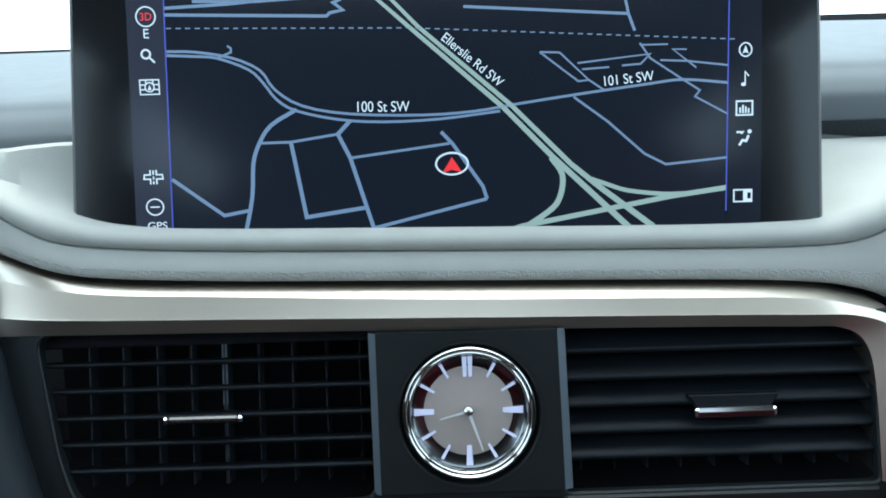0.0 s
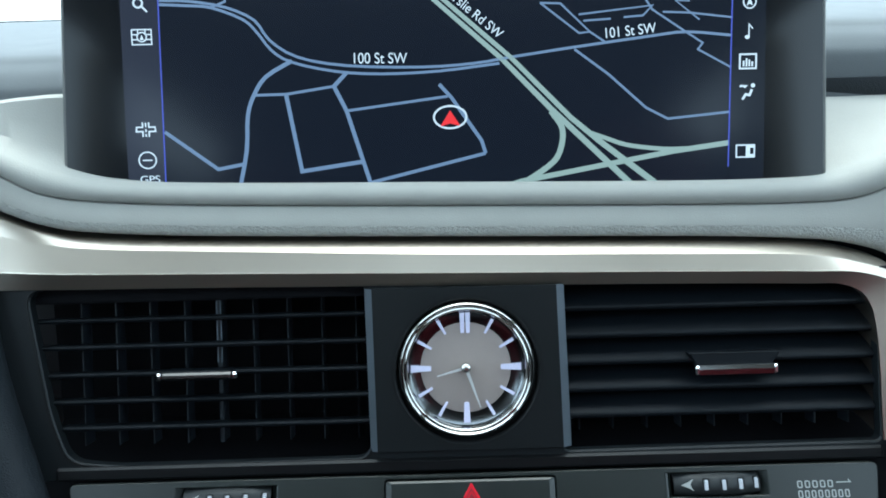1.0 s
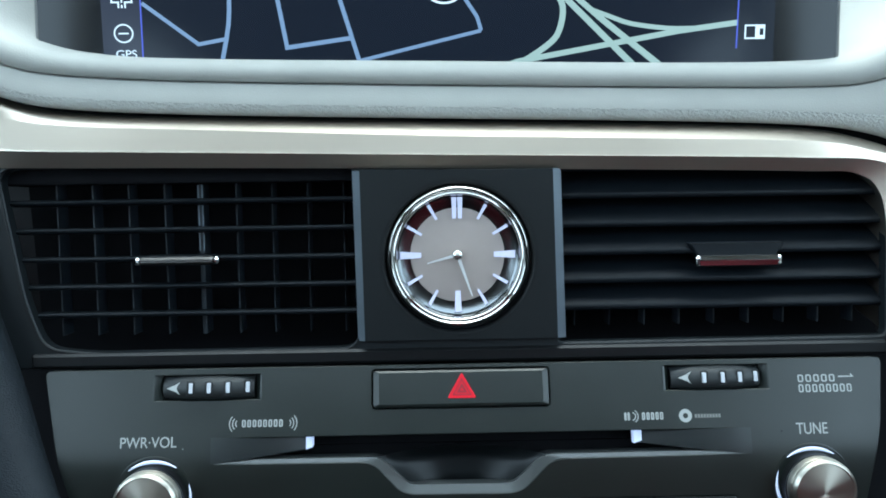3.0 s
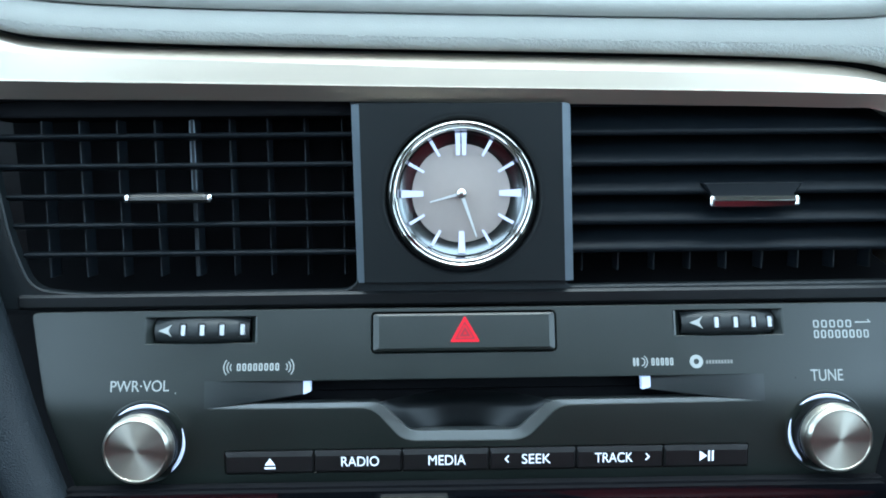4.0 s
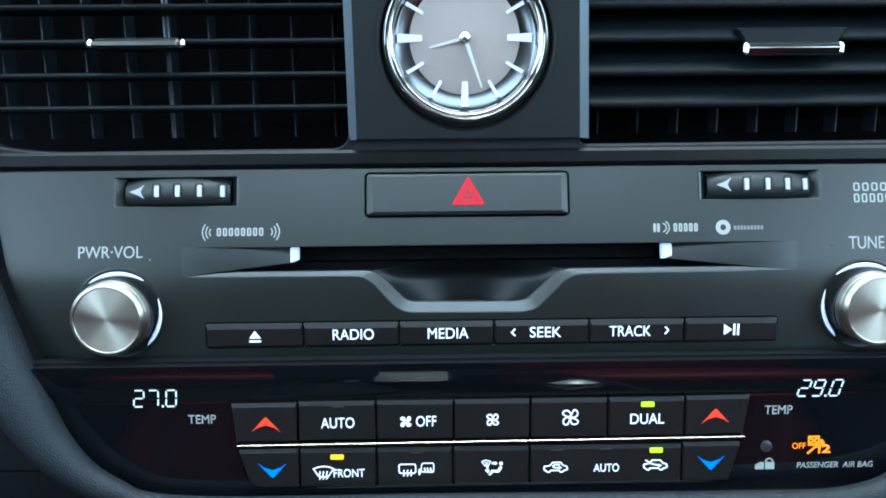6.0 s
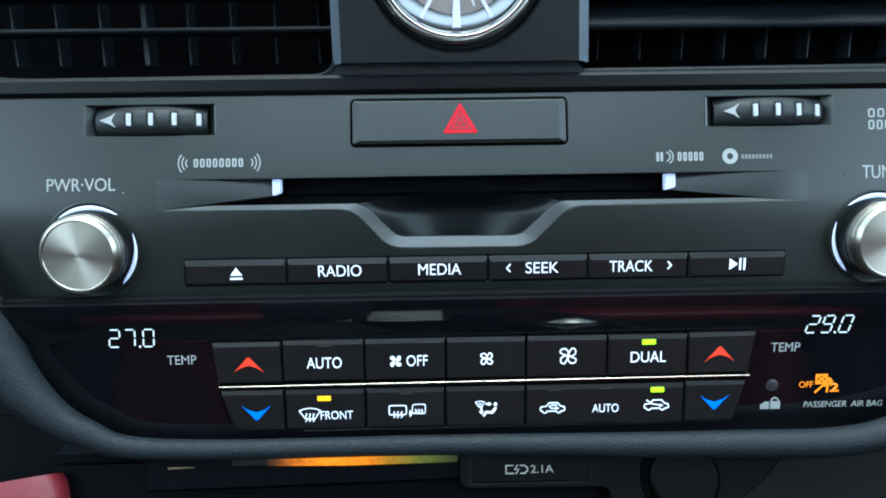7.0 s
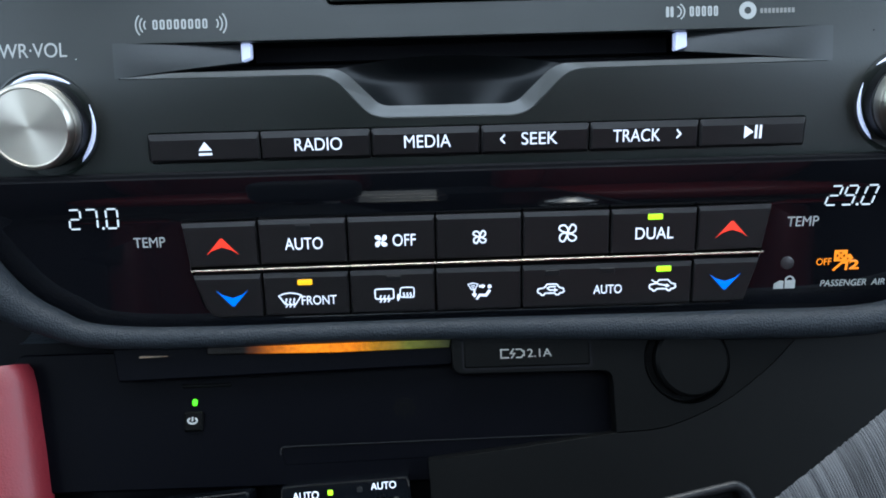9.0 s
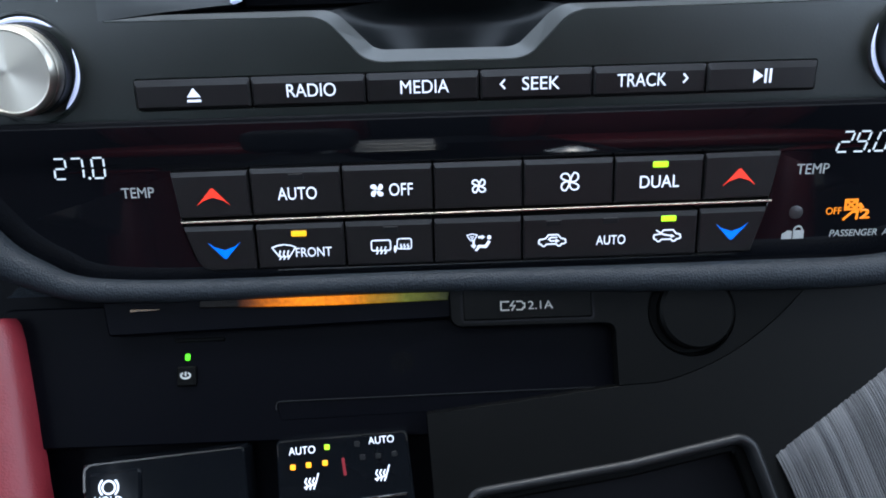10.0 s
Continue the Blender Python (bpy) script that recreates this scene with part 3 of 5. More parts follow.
part("padded_rim", sweep([(-22.1, 1.2, 6), (-20.8, 0.4, 3), (-19.85, -0.8, -0.5), (-18.3, -2.2, -4.2), (-16.75, -4.0, -7.6), (-15.05, -5.7, -10.4), (-13.65, -6.7, -12.1), (-12.0, -7.2, -13.2),
                          (-9.5, -7.4, -13.78), (-0.5, -7.5, -13.72), (8, -7.8, -13.64), (13, -7.75, -13.5), (15.8, -6.8, -12.6), (17.6, -5.6, -10.2), (18.6, -3.6, -6.6), (19.6, -1.6, -2.5), (20.4, 0.2, 1.5)],
                         [1.6, 1.5, 1.4, 1.2, 1.05, 0.9, 0.66, 0.45, 0.34, 0.32, 0.43, 0.47, 0.66, 1.0, 1.1, 1.3, 1.4]), M_ROLL, dash, "black grained leather rim round the centre stack", True)
part("rim_underside", loft([[Vector((x, y, z)) for x in (-13, -9, 0, 8, 15)] for y, z in ((-7.42, -13.86), (-7.15, -13.98), (-6.2, -14.08), (-4.0, -14.14))]), M_ROLL, dash, "", True)
core = [(5, 3), (3.6, -4), (1.0, -5.5), (-2.4, -10.5), (-5.4, -14.6), (-9.5, -19), (-14, -22), (-14, -58), (44, -58), (44, 9), (9, 9)]
part("stack_core", loft([[Vector((x, y, z)) for x in (-19, 19)] for y, z in core + core[:1]]), M_DARK, dash)
part("dash_body", box_bm(-74, 6, -40, 74, 44, 8.5, bevel=1.5), M_BLACKTRIM, dash)
part("knee_panel", box_bm(-74, 0, -40, -24, 6.5, 2, bevel=1.5), M_BLACKTRIM, dash)
part("glove_panel", box_bm(24, 0, -40, 74, 6.5, 2, bevel=1.5), M_BLACKTRIM, dash)

# ---- display ----
screen = thing("display_screen", F_SCREEN, "wide black dashboard display showing a night road map", "screen")
hull = round_poly([(-16.72, 5.8), (15.62, 5.4), (15.22, 18.4), (-16.02, 19.2)], 0.5, 6)
part("housing", slab(hull, 0.0, 1.3, 0.06), M_EDGE, screen)
part("glass", slab(inset(hull, 0.14), 0.02, 0.1, 0.02), M_SCREEN, screen, "glossy black glass")
part("picture", shape([(-12.38, 6.0), (11.33, 6.0), (11.43, 17.6), (-12.17, 17.6)], 0.02, 0.004), M_LCD, screen, "dark blue map ground")
part("side_bar", shape([(-13.95, 6.0), (-12.4, 6.0), (-12.19, 17.6), (-13.75, 17.6)], 0.02, 0.004), M_LCD_SIDE, screen, "grey menu bar")
part("side_bar", shape([(11.36, 6.0), (12.85, 6.0), (12.8, 17.6), (11.46, 17.6)], 0.02, 0.004), M_LCD, screen)
part("edge_line", stroke([(-12.4, 6.2), (-12.17, 17.5)], 0.05, 0.024), M_LINE, screen, "thin blue line")
part("edge_line", stroke([(11.34, 7.7), (11.43, 17.5)], 0.05, 0.024), M_LINE, screen, "thin blue line")


def road(pts, width=0.13, material=None, soft=0):
    if soft:
        pts = [tuple(p) for p in smooth_path(pts, soft)]
    return part("road_line", stroke(pts, width, 0.024, 0.006), material or M_ROAD, screen)


road([(-12.2, 16.8), (-9.6, 16.9), (-8.3, 17.0)])
road([(-11, 17.05), (-8.4, 16.98), (-6, 17.1)])
road([(-12.2, 16.53), (-5.44, 16.31), (-5.3, 16.44), (-4.75, 16.54), (-5.15, 16.85), (-4.8, 17)])
for i in range(60):
    x = -12.15 + i * 0.4
    z = 15.98 - (x + 12.24) * 0.0237 + min(0, -(x + 2.1) * 0.0363)
    part("dash_mark", stroke([(x, z), (x + 0.22, z - 0.006)], 0.05, 0.024, 0.006), M_ROAD, screen)
road([(-12.18, 15.03), (-11, 14.98), (-9.48, 14.7), (-8.33, 14.16), (-7.75, 13.35), (-6.62, 12.64), (-4.61, 12.25), (-1.51, 12.12), (0.65, 12.22), (2.21, 12.44), (4.73, 12.77), (8.09, 13.17), (9.52, 13.3), (11.4, 13.12)], 0.11, None, 3)
road([(-12.19, 14.87), (-11, 14.8), (-10.07, 14.7), (-8.8, 14.2), (-8.23, 13.65), (-7.68, 12.93), (-6.87, 12.44), (-5.1, 12.03), (-3.19, 11.88), (-0.79, 11.94), (1.73, 12.2)], 0.11, None, 3)
road([(-10.07, 14.72), (-9.5, 14.93), (-9.5, 15.1), (-9.65, 15.2)], 0.09)
road([(-6.86, 12.5), (-7.97, 11.87), (-8.5, 11.13), (-8.8, 10.28), (-8.92, 8.85), (-9.35, 7.0)], 0.17, None, 3)
road([(-12.28, 9.71), (-10.14, 8.11), (-9.05, 8.3)], 0.15)
road([(-8.53, 11.13), (-7.17, 11.14), (-5.17, 11.42)], 0.11)
road([(-7.17, 11.14), (-6.64, 7.94), (-4.1, 8.28)], 0.17)
road([(-4.62, 11.97), (-5.17, 11.42), (-4.68, 10.4), (-3.79, 7.39)], 0.17)
road([(-3.79, 7.39), (1.09, 8.51)], 0.14)
road([(1.09, 8.51), (0.93, 9.04), (-0.3, 10.85), (-0.8, 11.4)], 0.15)
road([(-4.68, 10.4), (-0.46, 10.9)], 0.11)
road([(-3.5, 17.1), (-2.1, 15.85), (1.85, 12.36), (3.86, 10.28), (7.4, 6.9)], (0.14, 0.26), M_MAIN)
road([(-2.9, 17.1), (-1.63, 15.77), (2.21, 12.42), (4.69, 9.9), (5.89, 8.9), (8.5, 6.9)], (0.14, 0.26), M_MAIN)
road([(3.85, 10.2), (4.33, 9.43), (4.2, 8.47), (3.7, 7.88), (2.3, 7.0)], 0.24, M_MAIN, 4)
road([(5.5, 9.25), (6.2, 9.0), (7.1, 8.7), (8.56, 8.51), (9.6, 8.5)], 0.18, M_MAIN, 3)
road([(1.6, 7.0), (2.59, 7.3), (9.0, 8.4), (11.36, 8.7)], 0.22, M_MAIN)
road([(0.28, 16.55), (7.19, 16.08), (7.45, 15.37)], 0.12)
road([(7.0, 17.0), (7.19, 16.08)], 0.12)
road([(3.44, 14.6), (4.28, 14.56), (5.5, 13.39), (5.05, 13.35), (3.44, 14.6)], 0.08)
road([(5.03, 14.1), (8.09, 14.4), (7.7, 14.0), (6.9, 13.95)], 0.08)
road([(5.22, 13.84), (6.37, 13.9)], 0.08)
road([(7.66, 14.87), (8.09, 14.23), (9.52, 13.28), (10.2, 12.84), (10.0, 12.58), (11.4, 11.81)], 0.08)
road([(7.66, 14.78), (8.85, 14.78)], 0.07)
road([(8.52, 14.13), (9.64, 14.07), (11.38, 13.85)], 0.08)
road([(9.64, 14.55), (9.05, 14.57), (10.05, 13.78)], 0.07)
road([(4.85, 12.7), (6.28, 11.64), (7.84, 10.24), (8.76, 9.76), (11.36, 9.98)], 0.1)
road([(5.5, 13.39), (6.15, 12.95)], 0.08)
letters("100 St SW", (-4.3, 12.3, -2.1, 12.74), M_ICON, screen, 0.024, turn=-1.2, h=0.008)
letters("101 St SW", (6.15, 13.2, 8.25, 13.62), M_ICON, screen, 0.024, turn=5, h=0.008)
letters("Ellerslie Rd SW", (-0.95, 14.15, 2.2, 14.55), M_ICON, screen, 0.024, turn=-40.5, h=0.008)
part("position_ring", stroke([(-0.37 + 0.68 * math.cos(k / 40 * 6.2832), 10.04 + 0.46 * math.sin(k / 40 * 6.2832)) for k in range(40)], 0.08, 0.03, 0.008, closed=True), M_ICON, screen)
part("position_arrow", shape([(-0.79, 9.66), (-0.37, 9.78), (0.06, 9.66), (-0.37, 10.32)], 0.03, 0.008), M_RED, screen, "red arrow")


def icon(name, x, y, strokes, material=None, width=0.055, z=0.026, parent=None, scale=1.0, fills=(), label=""):
    """A small sign of a few strokes and filled outlines round (x, y)."""
    bm = bmesh.new()
    for s in strokes:
        pts = [(x + a * scale, y + b * scale) for a, b in s]
        closed = len(pts) > 2 and pts[0] == pts[-1]
        stroke(pts[:-1] if closed else pts, width, z, 0.008, bm, closed)
    for s in fills:
        shape([(x + a * scale, y + b * scale) for a, b in s], z, 0.008, bm)
    return part(name, bm, material or M_ICON, parent or screen, label)


def arc(cx, cy, r, a0, a1, n=16):
    return [(cx + r * math.cos(radians(a0 + (a1 - a0) * i / n)), cy + r * math.sin(radians(a0 + (a1 - a0) * i / n))) for i in range(n + 1)]


def oval(cx, cy, rx, ry, n=24):
    p = [(cx + rx * math.cos(2 * math.pi * i / n), cy + ry * math.sin(2 * math.pi * i / n)) for i in range(n)]
    return p + p[:1]


icon("map_mode_icon", -12.96, 16.48, [oval(0, 0, 0.4, 0.4)])
letters("3D", (-13.2, 16.32, -12.72, 16.64), M_RED, screen, 0.026, label="red lettering")
letters("E", (-13.09, 15.6, -12.87, 15.98), M_ICON, screen, 0.026)
icon("search_icon", -12.97, 14.87, [oval(-0.08, 0.08, 0.18, 0.18), [(0.06, -0.06), (0.28, -0.28)]], width=0.075)
icon("grid_icon", -12.98, 13.59, [[(-0.4, -0.3), (0.4, -0.3), (0.4, 0.3), (-0.4, 0.3), (-0.4, -0.3)], oval(0, 0, 0.19, 0.19), [(-0.4, 0.1), (-0.18, 0.1)], [(0.18, 0.1), (0.4, 0.1)], [(-0.4, -0.1), (-0.18, -0.1)], [(0.18, -0.1), (0.4, -0.1)], [(-0.15, 0.3), (-0.15, 0.14)], [(0.15, 0.3), (0.15, 0.14)]], width=0.05,
     fills=[[(-0.08, -0.12), (0.08, -0.12), (0, 0.1)]])
icon("junction_icon", -13.06, 9.83, [[(-0.13, 0.3), (-0.13, 0.1), (-0.38, 0.1), (-0.4, -0.08), (-0.13, -0.08), (-0.13, -0.3)], [(0.13, 0.3), (0.13, 0.1), (0.38, 0.1), (0.4, -0.08), (0.13, -0.08), (0.13, -0.3)], [(0, 0.28), (0, 0.1)], [(0, 0.02), (0, -0.1)], [(0, -0.18), (0, -0.3)]], width=0.06)
icon("zoom_icon", -13.07, 8.56, [oval(0, 0, 0.36, 0.34), [(-0.2, 0), (0.2, 0)]])
letters("GPS", (-13.42, 7.62, -12.6, 7.92), M_ICON, screen, 0.026)
icon("compass_icon", 12.13, 14.47, [oval(0, 0, 0.26, 0.28)], fills=[[(-0.13, -0.17), (0, -0.1), (0.13, -0.17), (0, 0.18)]])
icon("note_icon", 12.12, 13.25, [[(0.0, -0.2), (0.0, 0.3), (0.16, 0.12)]], fills=[oval(-0.07, -0.22, 0.1, 0.08)[:-1]])
icon("chart_icon", 12.1, 12.03, [[(-0.34, -0.28), (0.34, -0.28), (0.34, 0.3), (-0.34, 0.3), (-0.34, -0.28)], [(-0.18, -0.2), (-0.18, 0.04)], [(-0.06, -0.2), (-0.06, 0.14)], [(0.06, -0.2), (0.06, 0.08)], [(0.18, -0.2), (0.18, 0.0)]], width=0.07)
icon("seat_air_icon", 12.09, 10.79, [[(-0.32, 0.24), (-0.06, 0.24), (-0.14, 0.18)], [(-0.2, -0.32), (-0.06, -0.1), (0.1, -0.14), (0.2, 0.1)]], width=0.1, fills=[oval(0.24, 0.26, 0.09, 0.09)[:-1]])
icon("split_icon", 12.06, 8.33, [[(-0.38, -0.25), (0.38, -0.25), (0.38, 0.25), (-0.38, 0.25), (-0.38, -0.25)]], width=0.06, fills=[[(0.02, -0.24), (0.2, -0.24), (0.2, 0.24), (0.02, 0.24)], [(0.2, -0.24), (0.37, -0.24), (0.37, -0.13), (0.2, -0.13)], [(0.2, 0.13), (0.37, 0.13), (0.37, 0.24), (0.2, 0.24)]])

# ---- air vents ----
bezel = thing("vent_bezel", F_CLOCK, "matte black frame round two dashboard air vents", "vent frame")
left_open = round_poly([(-4.0, -3.68), (-4.0, 3.62), (-18.0, 3.62), (-17.75, 2.0), (-17.15, -1.6), (-16.5, -3.5), (-14.5, -3.72)], 0.7, 5)
right_open = round_poly([(4.0, -3.6), (17.3, -3.55), (17.2, 1.0), (17.0, 3.5), (4.0, 3.6)], 0.3, 4)
part("frame", plate([(-19.5, -4.32), (18.5, -4.32), (18.5, 3.74), (-19.5, 3.74)], [left_open, right_open], 0.0, 0.5, 0.08), M_FRAME, bezel)
part("opening_edge", stroke(inset(left_open, -0.1), 0.1, 0.0, 0.05, closed=True), M_SATIN, bezel)
part("cavity", box_bm(-19.5, -4.3, -6.2, 18.5, 4.2, -5.6, bevel=0), M_CAVITY, bezel)
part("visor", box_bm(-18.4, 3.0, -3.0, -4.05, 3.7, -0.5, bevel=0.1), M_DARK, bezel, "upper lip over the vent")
part("sill", slab(rounded(-17, -4.28, 17.3, -3.72, 0.12), 0.16, 0.5, 0.1), M_SATIN, bezel)


def blade(x0, x1, v, pitch, deep=1.3, thick=0.16):
    """A level vent blade with a rounded nose, tipped by pitch degrees."""
    t = thick / 2
    sec = [(0, 0), (-0.015, t * 0.5), (-0.06, t * 0.85), (-0.14, t), (-0.6, t + 0.02), (-deep, 0.03), (-deep, -0.03), (-0.6, -t), (-0.12, -t), (-0.05, -t * 0.8), (-0.012, -t * 0.45)]
    c, s = math.cos(radians(pitch)), math.sin(radians(pitch))
    pts = [(z * s + y * c, z * c - y * s) for z, y in sec]
    bm = loft([[Vector((x, v + a, -0.35 + b)) for x in (x0, x1)] for a, b in pts + pts[:1]])
    return bm


left_vent = thing("air_vent", F_CLOCK, "black slatted air vent with a slim chrome tab", "air vent", group="dash air vents")
right_vent = thing("air_vent", F_CLOCK, "black slatted air vent with slats tipped down and a chrome tab", "air vent", group="dash air vents")
for v in (2.3, 1.17, 0.01, -1.11, -2.23):
    part("slat", blade(-17.9 if v > -2 else -16.9, -4.05, v, 5, 1.3, 0.22), M_VENT, left_vent, "", True)
for i in range(9):
    x = -16.6 + i * 1.49
    w = 0.09 if i == 4 else 0.03
    vane = part("vane", box_bm(x - w, -3.3, -2.6, x + w, 3.2, -1.7, bevel=0.02, seg=1), M_VANE, left_vent)
    if i == 4:
        for s in (-0.085, 0.085):
            part("vane_edge", box_bm(x + s - 0.028, 0.2, -1.72, x + s + 0.028, 2.95, -1.67, bevel=0.015, seg=1), M_FACET, vane, "bright vane edge")
part("tab_body", slab(rounded(-12.6, -0.28, -9.7, 0.12, 0.15), -0.15, 0.8, 0.06), M_VENT, left_vent)
part("tab", slab(rounded(-12.62, -0.23, -9.68, 0.07, 0.1), 0.05, 0.3, 0.09), M_TAB, left_vent, "satin metal tab")
for x in (-12.72, -9.6):
    part("tab_end", slab(rounded(x - 0.11, -0.23, x + 0.11, 0.07, 0.1), 0.06, 0.3, 0.09), M_CHROME, left_vent, "chrome tab end")
for v in (3.3, 2.2, 1.04, -0.09, -1.23, -2.32):
    part("slat", blade(4.05, 17.25, v, -37, 1.9, 0.3), M_VENT, right_vent, "", True)
for i in range(9):
    x = 5.05 + i * 1.5
    part("vane", box_bm(x - 0.03, -3.3, -2.9, x + 0.03, 3.2, -2.0, bevel=0.02, seg=1), M_VANE, right_vent)
part("tab_body", slab(round_poly([(9.3, 0.3), (9.75, -0.35), (12.75, -0.35), (13.2, 0.3)], 0.1), -0.1, 0.9, 0.06), M_VENT, right_vent)
part("tab", loft([[Vector((x, v, z)) for x in (9.68, 12.86)] for v, z in ((-0.18, -0.1), (-0.19, 0.0), (-0.22, 0.05), (-0.37, 0.115), (-0.4, 0.115), (-0.6, 0.06), (-0.64, 0.0), (-0.62, -0.2))]), M_TAB_R, right_vent, "chrome tab")
for x in (9.64, 12.9):
    part("tab_end", slab(rounded(x - 0.1, -0.62, x + 0.1, -0.21, 0.1), 0.13, 0.3, 0.07), M_CHROME, right_vent, "chrome tab end")

# ---- clock ----
clock = thing("analog_clock", F_CLOCK, "round analog clock with chrome bezel and taupe dial", "clock")
PANEL = [(-3.8, 3.36), (3.78, 3.36), (3.95, -3.36), (-3.72, -3.36)]
part("panel", plate(PANEL, [circle(0.05, -0.1, 3.0, 72)], 0.34, 0.5, 0.015), M_CLOCK_PANEL, clock, "satin black panel")
part("side_facet", loft([[Vector((x, y, z)) for x, y, z in r] for r in (((-3.8, 3.36, 0.33), (-3.72, -3.36, 0.33)), ((-4.12, 3.36, 0.0), (-4.02, -3.4, 0.0)), ((-4.12, 3.36, -0.6), (-4.02, -3.4, -0.6)))]), M_FACET, clock, "satin grey side facet")
part("side_facet", loft([[Vector((x, y, z)) for x, y, z in r] for r in (((3.78, 3.36, 0.33), (3.95, -3.36, 0.33)), ((4.14, 3.36, 0.0), (4.32, -3.4, 0.0)), ((4.14, 3.36, -0.6), (4.32, -3.4, -0.6)))]), M_FACET, clock, "satin grey side facet")
part("backing", slab(circle(0.05, -0.1, 3.0, 48), -0.05, 0.2, 0.01), M_DARK, clock)
part("well", lathe([(3.12, 0.343), (3.02, 0.335), (2.94, 0.28), (2.88, 0.17), (2.85, 0.0)], 0.05, -0.1), M_SATIN, clock, "", True)
part("bezel", lathe([(2.79, 0.05), (2.79, 0.36), (2.76, 0.44), (2.7, 0.485), (2.64, 0.48), (2.6, 0.44), (2.57, 0.4), (2.55, 0.41), (2.5, 0.42), (2.46, 0.39), (2.4, 0.28), (2.36, 0.1)], 0.03, -0.05), M_BEZEL, clock, "chrome ring", True)
part("chapter_ring", lathe([(2.42, 0.14), (2.34, 0.09), (1.86, 0.04)]), M_MIRROR, clock, "mirror grey ring", True)
part("dial", lathe([(1.88, 0.0), (1.87, 0.05), (1.84, 0.06), (0, 0.06)]), M_DIAL, clock, "taupe dial", True)
for h in range(12):
    a = radians(90 - 30 * h)
    r0, r1, w0, w1 = (1.44, 2.28, 0.2, 0.3) if h in (3, 9) else (1.44, 2.28, 0.2, 0.28) if h == 6 else (1.62, 2.28, 0.1, 0.13)
    offs = (0,)
    if h == 0:
        offs, r0, w0, w1 = (-0.115, 0.115), 1.44, 0.15, 0.2
    for o in offs:
        d, nn = Vector((math.cos(a), math.sin(a))), Vector((-math.sin(a), math.cos(a)))
        pts = [tuple(d * r + nn * (o + s * w / 2)) for r, w, s in ((r0, w0, -1), (r1, w1, -1), (r1, w1, 1), (r0, w0, 1))]
        part("hour_marker", shape(pts, 0.13, 0.04), M_MARK, clock, "white hour marker")


def hand(ang, length, width, z):
    d, nn = Vector((math.sin(radians(ang)), math.cos(radians(ang)))), Vector((math.cos(radians(ang)), -math.sin(radians(ang))))
    pts = [tuple(d * r + nn * s * w) for r, w, s in ((-0.1, width, -1), (length, width * 0.35, -1), (length, width * 0.35, 1), (-0.1, width, 1))]
    return shape(pts, z, 0.03)


part("hour_hand", hand(255, 1.24, 0.065, 0.2), M_HAND, clock)
part("minute_hand", hand(161, 1.74, 0.075, 0.25), M_HAND, clock)
part("hub", lathe([(0.21, 0.1), (0.21, 0.28), (0.17, 0.34), (0.1, 0.38), (0, 0.39)], n=24), M_BRUSHED, clock, "", True)

# ---- audio panel ----
audio = thing("audio_panel", F_AUDIO, "matte black audio panel with knobs, disc slot and buttons", "car stereo")
FACE = [(-16.4, -4.44), (16.95, -4.44), (16.6, -7.0), (15.6, -11.5), (-14.5, -11.5), (-15.65, -8.0)]
LIP_OUT = [(-9.6, -8.12), (-8.0, -8.125), (-3.45, -8.14), (-2.42, -9.28), (-2.0, -9.42), (2.0, -9.44), (2.45, -9.3), (3.6, -8.14), (9.4, -8.11), (11.25, -8.1)]
LIP_IN = [(-9.58, -8.1), (-8.0, -7.975), (-3.14, -7.97), (-2.1, -9.0), (-1.85, -9.08), (1.8, -9.1), (2.1, -9.02), (3.2, -7.98), (9.4, -7.965), (11.23, -8.08)]
WHEEL_L, WHEEL_R = (-11.8, -5.68, -8.1, -4.7), (8.4, -5.62, 12.06, -4.66)
HAZ = rounded(-3.47, -6.14, 3.57, -4.6, 0.16)
ROW = round_poly([(-9.0, -9.72), (10.8, -9.72), (10.76, -10.56), (-9.02, -10.6)], 0.12)


def round_open(pts, r, n=6):
    """Rounds the corners of an open line, its ends kept."""
    out = [tuple(pts[0])]
    for a, p, b in zip(pts, pts[1:], pts[2:]):
        a, p, b = Vector(a), Vector(p), Vector(b)
        k = min(r, (a - p).length * 0.48, (b - p).length * 0.48)
        s, e = p + (a - p).normalized() * k, p + (b - p).normalized() * k
        out += [tuple((1 - t) ** 2 * s + 2 * t * (1 - t) * p + t * t * e) for t in [j / n for j in range(n + 1)]]
    return out + [tuple(pts[-1])]


LIP_OUT, LIP_IN = round_open(LIP_OUT, 0.5), round_open(LIP_IN, 0.4)


def bend(v):
    """How far the face falls away above and below its ridge along the disc slot."""
    k = math.floor((v + 4.8) / 0.2)
    a, b = [0.03 * u - 0.12 * (math.sqrt(u * u + 0.3) - 0.548) for u in (3.2 + 0.2 * k, 3.4 + 0.2 * k)]
    return a + (b - a) * ((v + 4.8) / 0.2 - k)


SLOT = [(11.2, -7.12), (-9.55, -7.14)] + LIP_OUT
face_bm = plate(round_poly(FACE, 0.3), [HAZ, rounded(WHEEL_L[0] - 0.25, WHEEL_L[1], WHEEL_L[2] + 0.25, WHEEL_L[3], 0.04, 2), rounded(WHEEL_R[0] - 0.3, WHEEL_R[1], WHEEL_R[2] + 0.25, WHEEL_R[3], 0.04, 2), SLOT, ROW], 0.0, 0.35, 0.03)
for k in range(33):
    bmesh.ops.bisect_plane(face_bm, geom=list(face_bm.verts) + list(face_bm.edges) + list(face_bm.faces), plane_co=(0, -4.8 - 0.2 * k, 0), plane_no=(0, 1, 0))
faceplate = part("faceplate", face_bm, M_PLASTIC, audio)
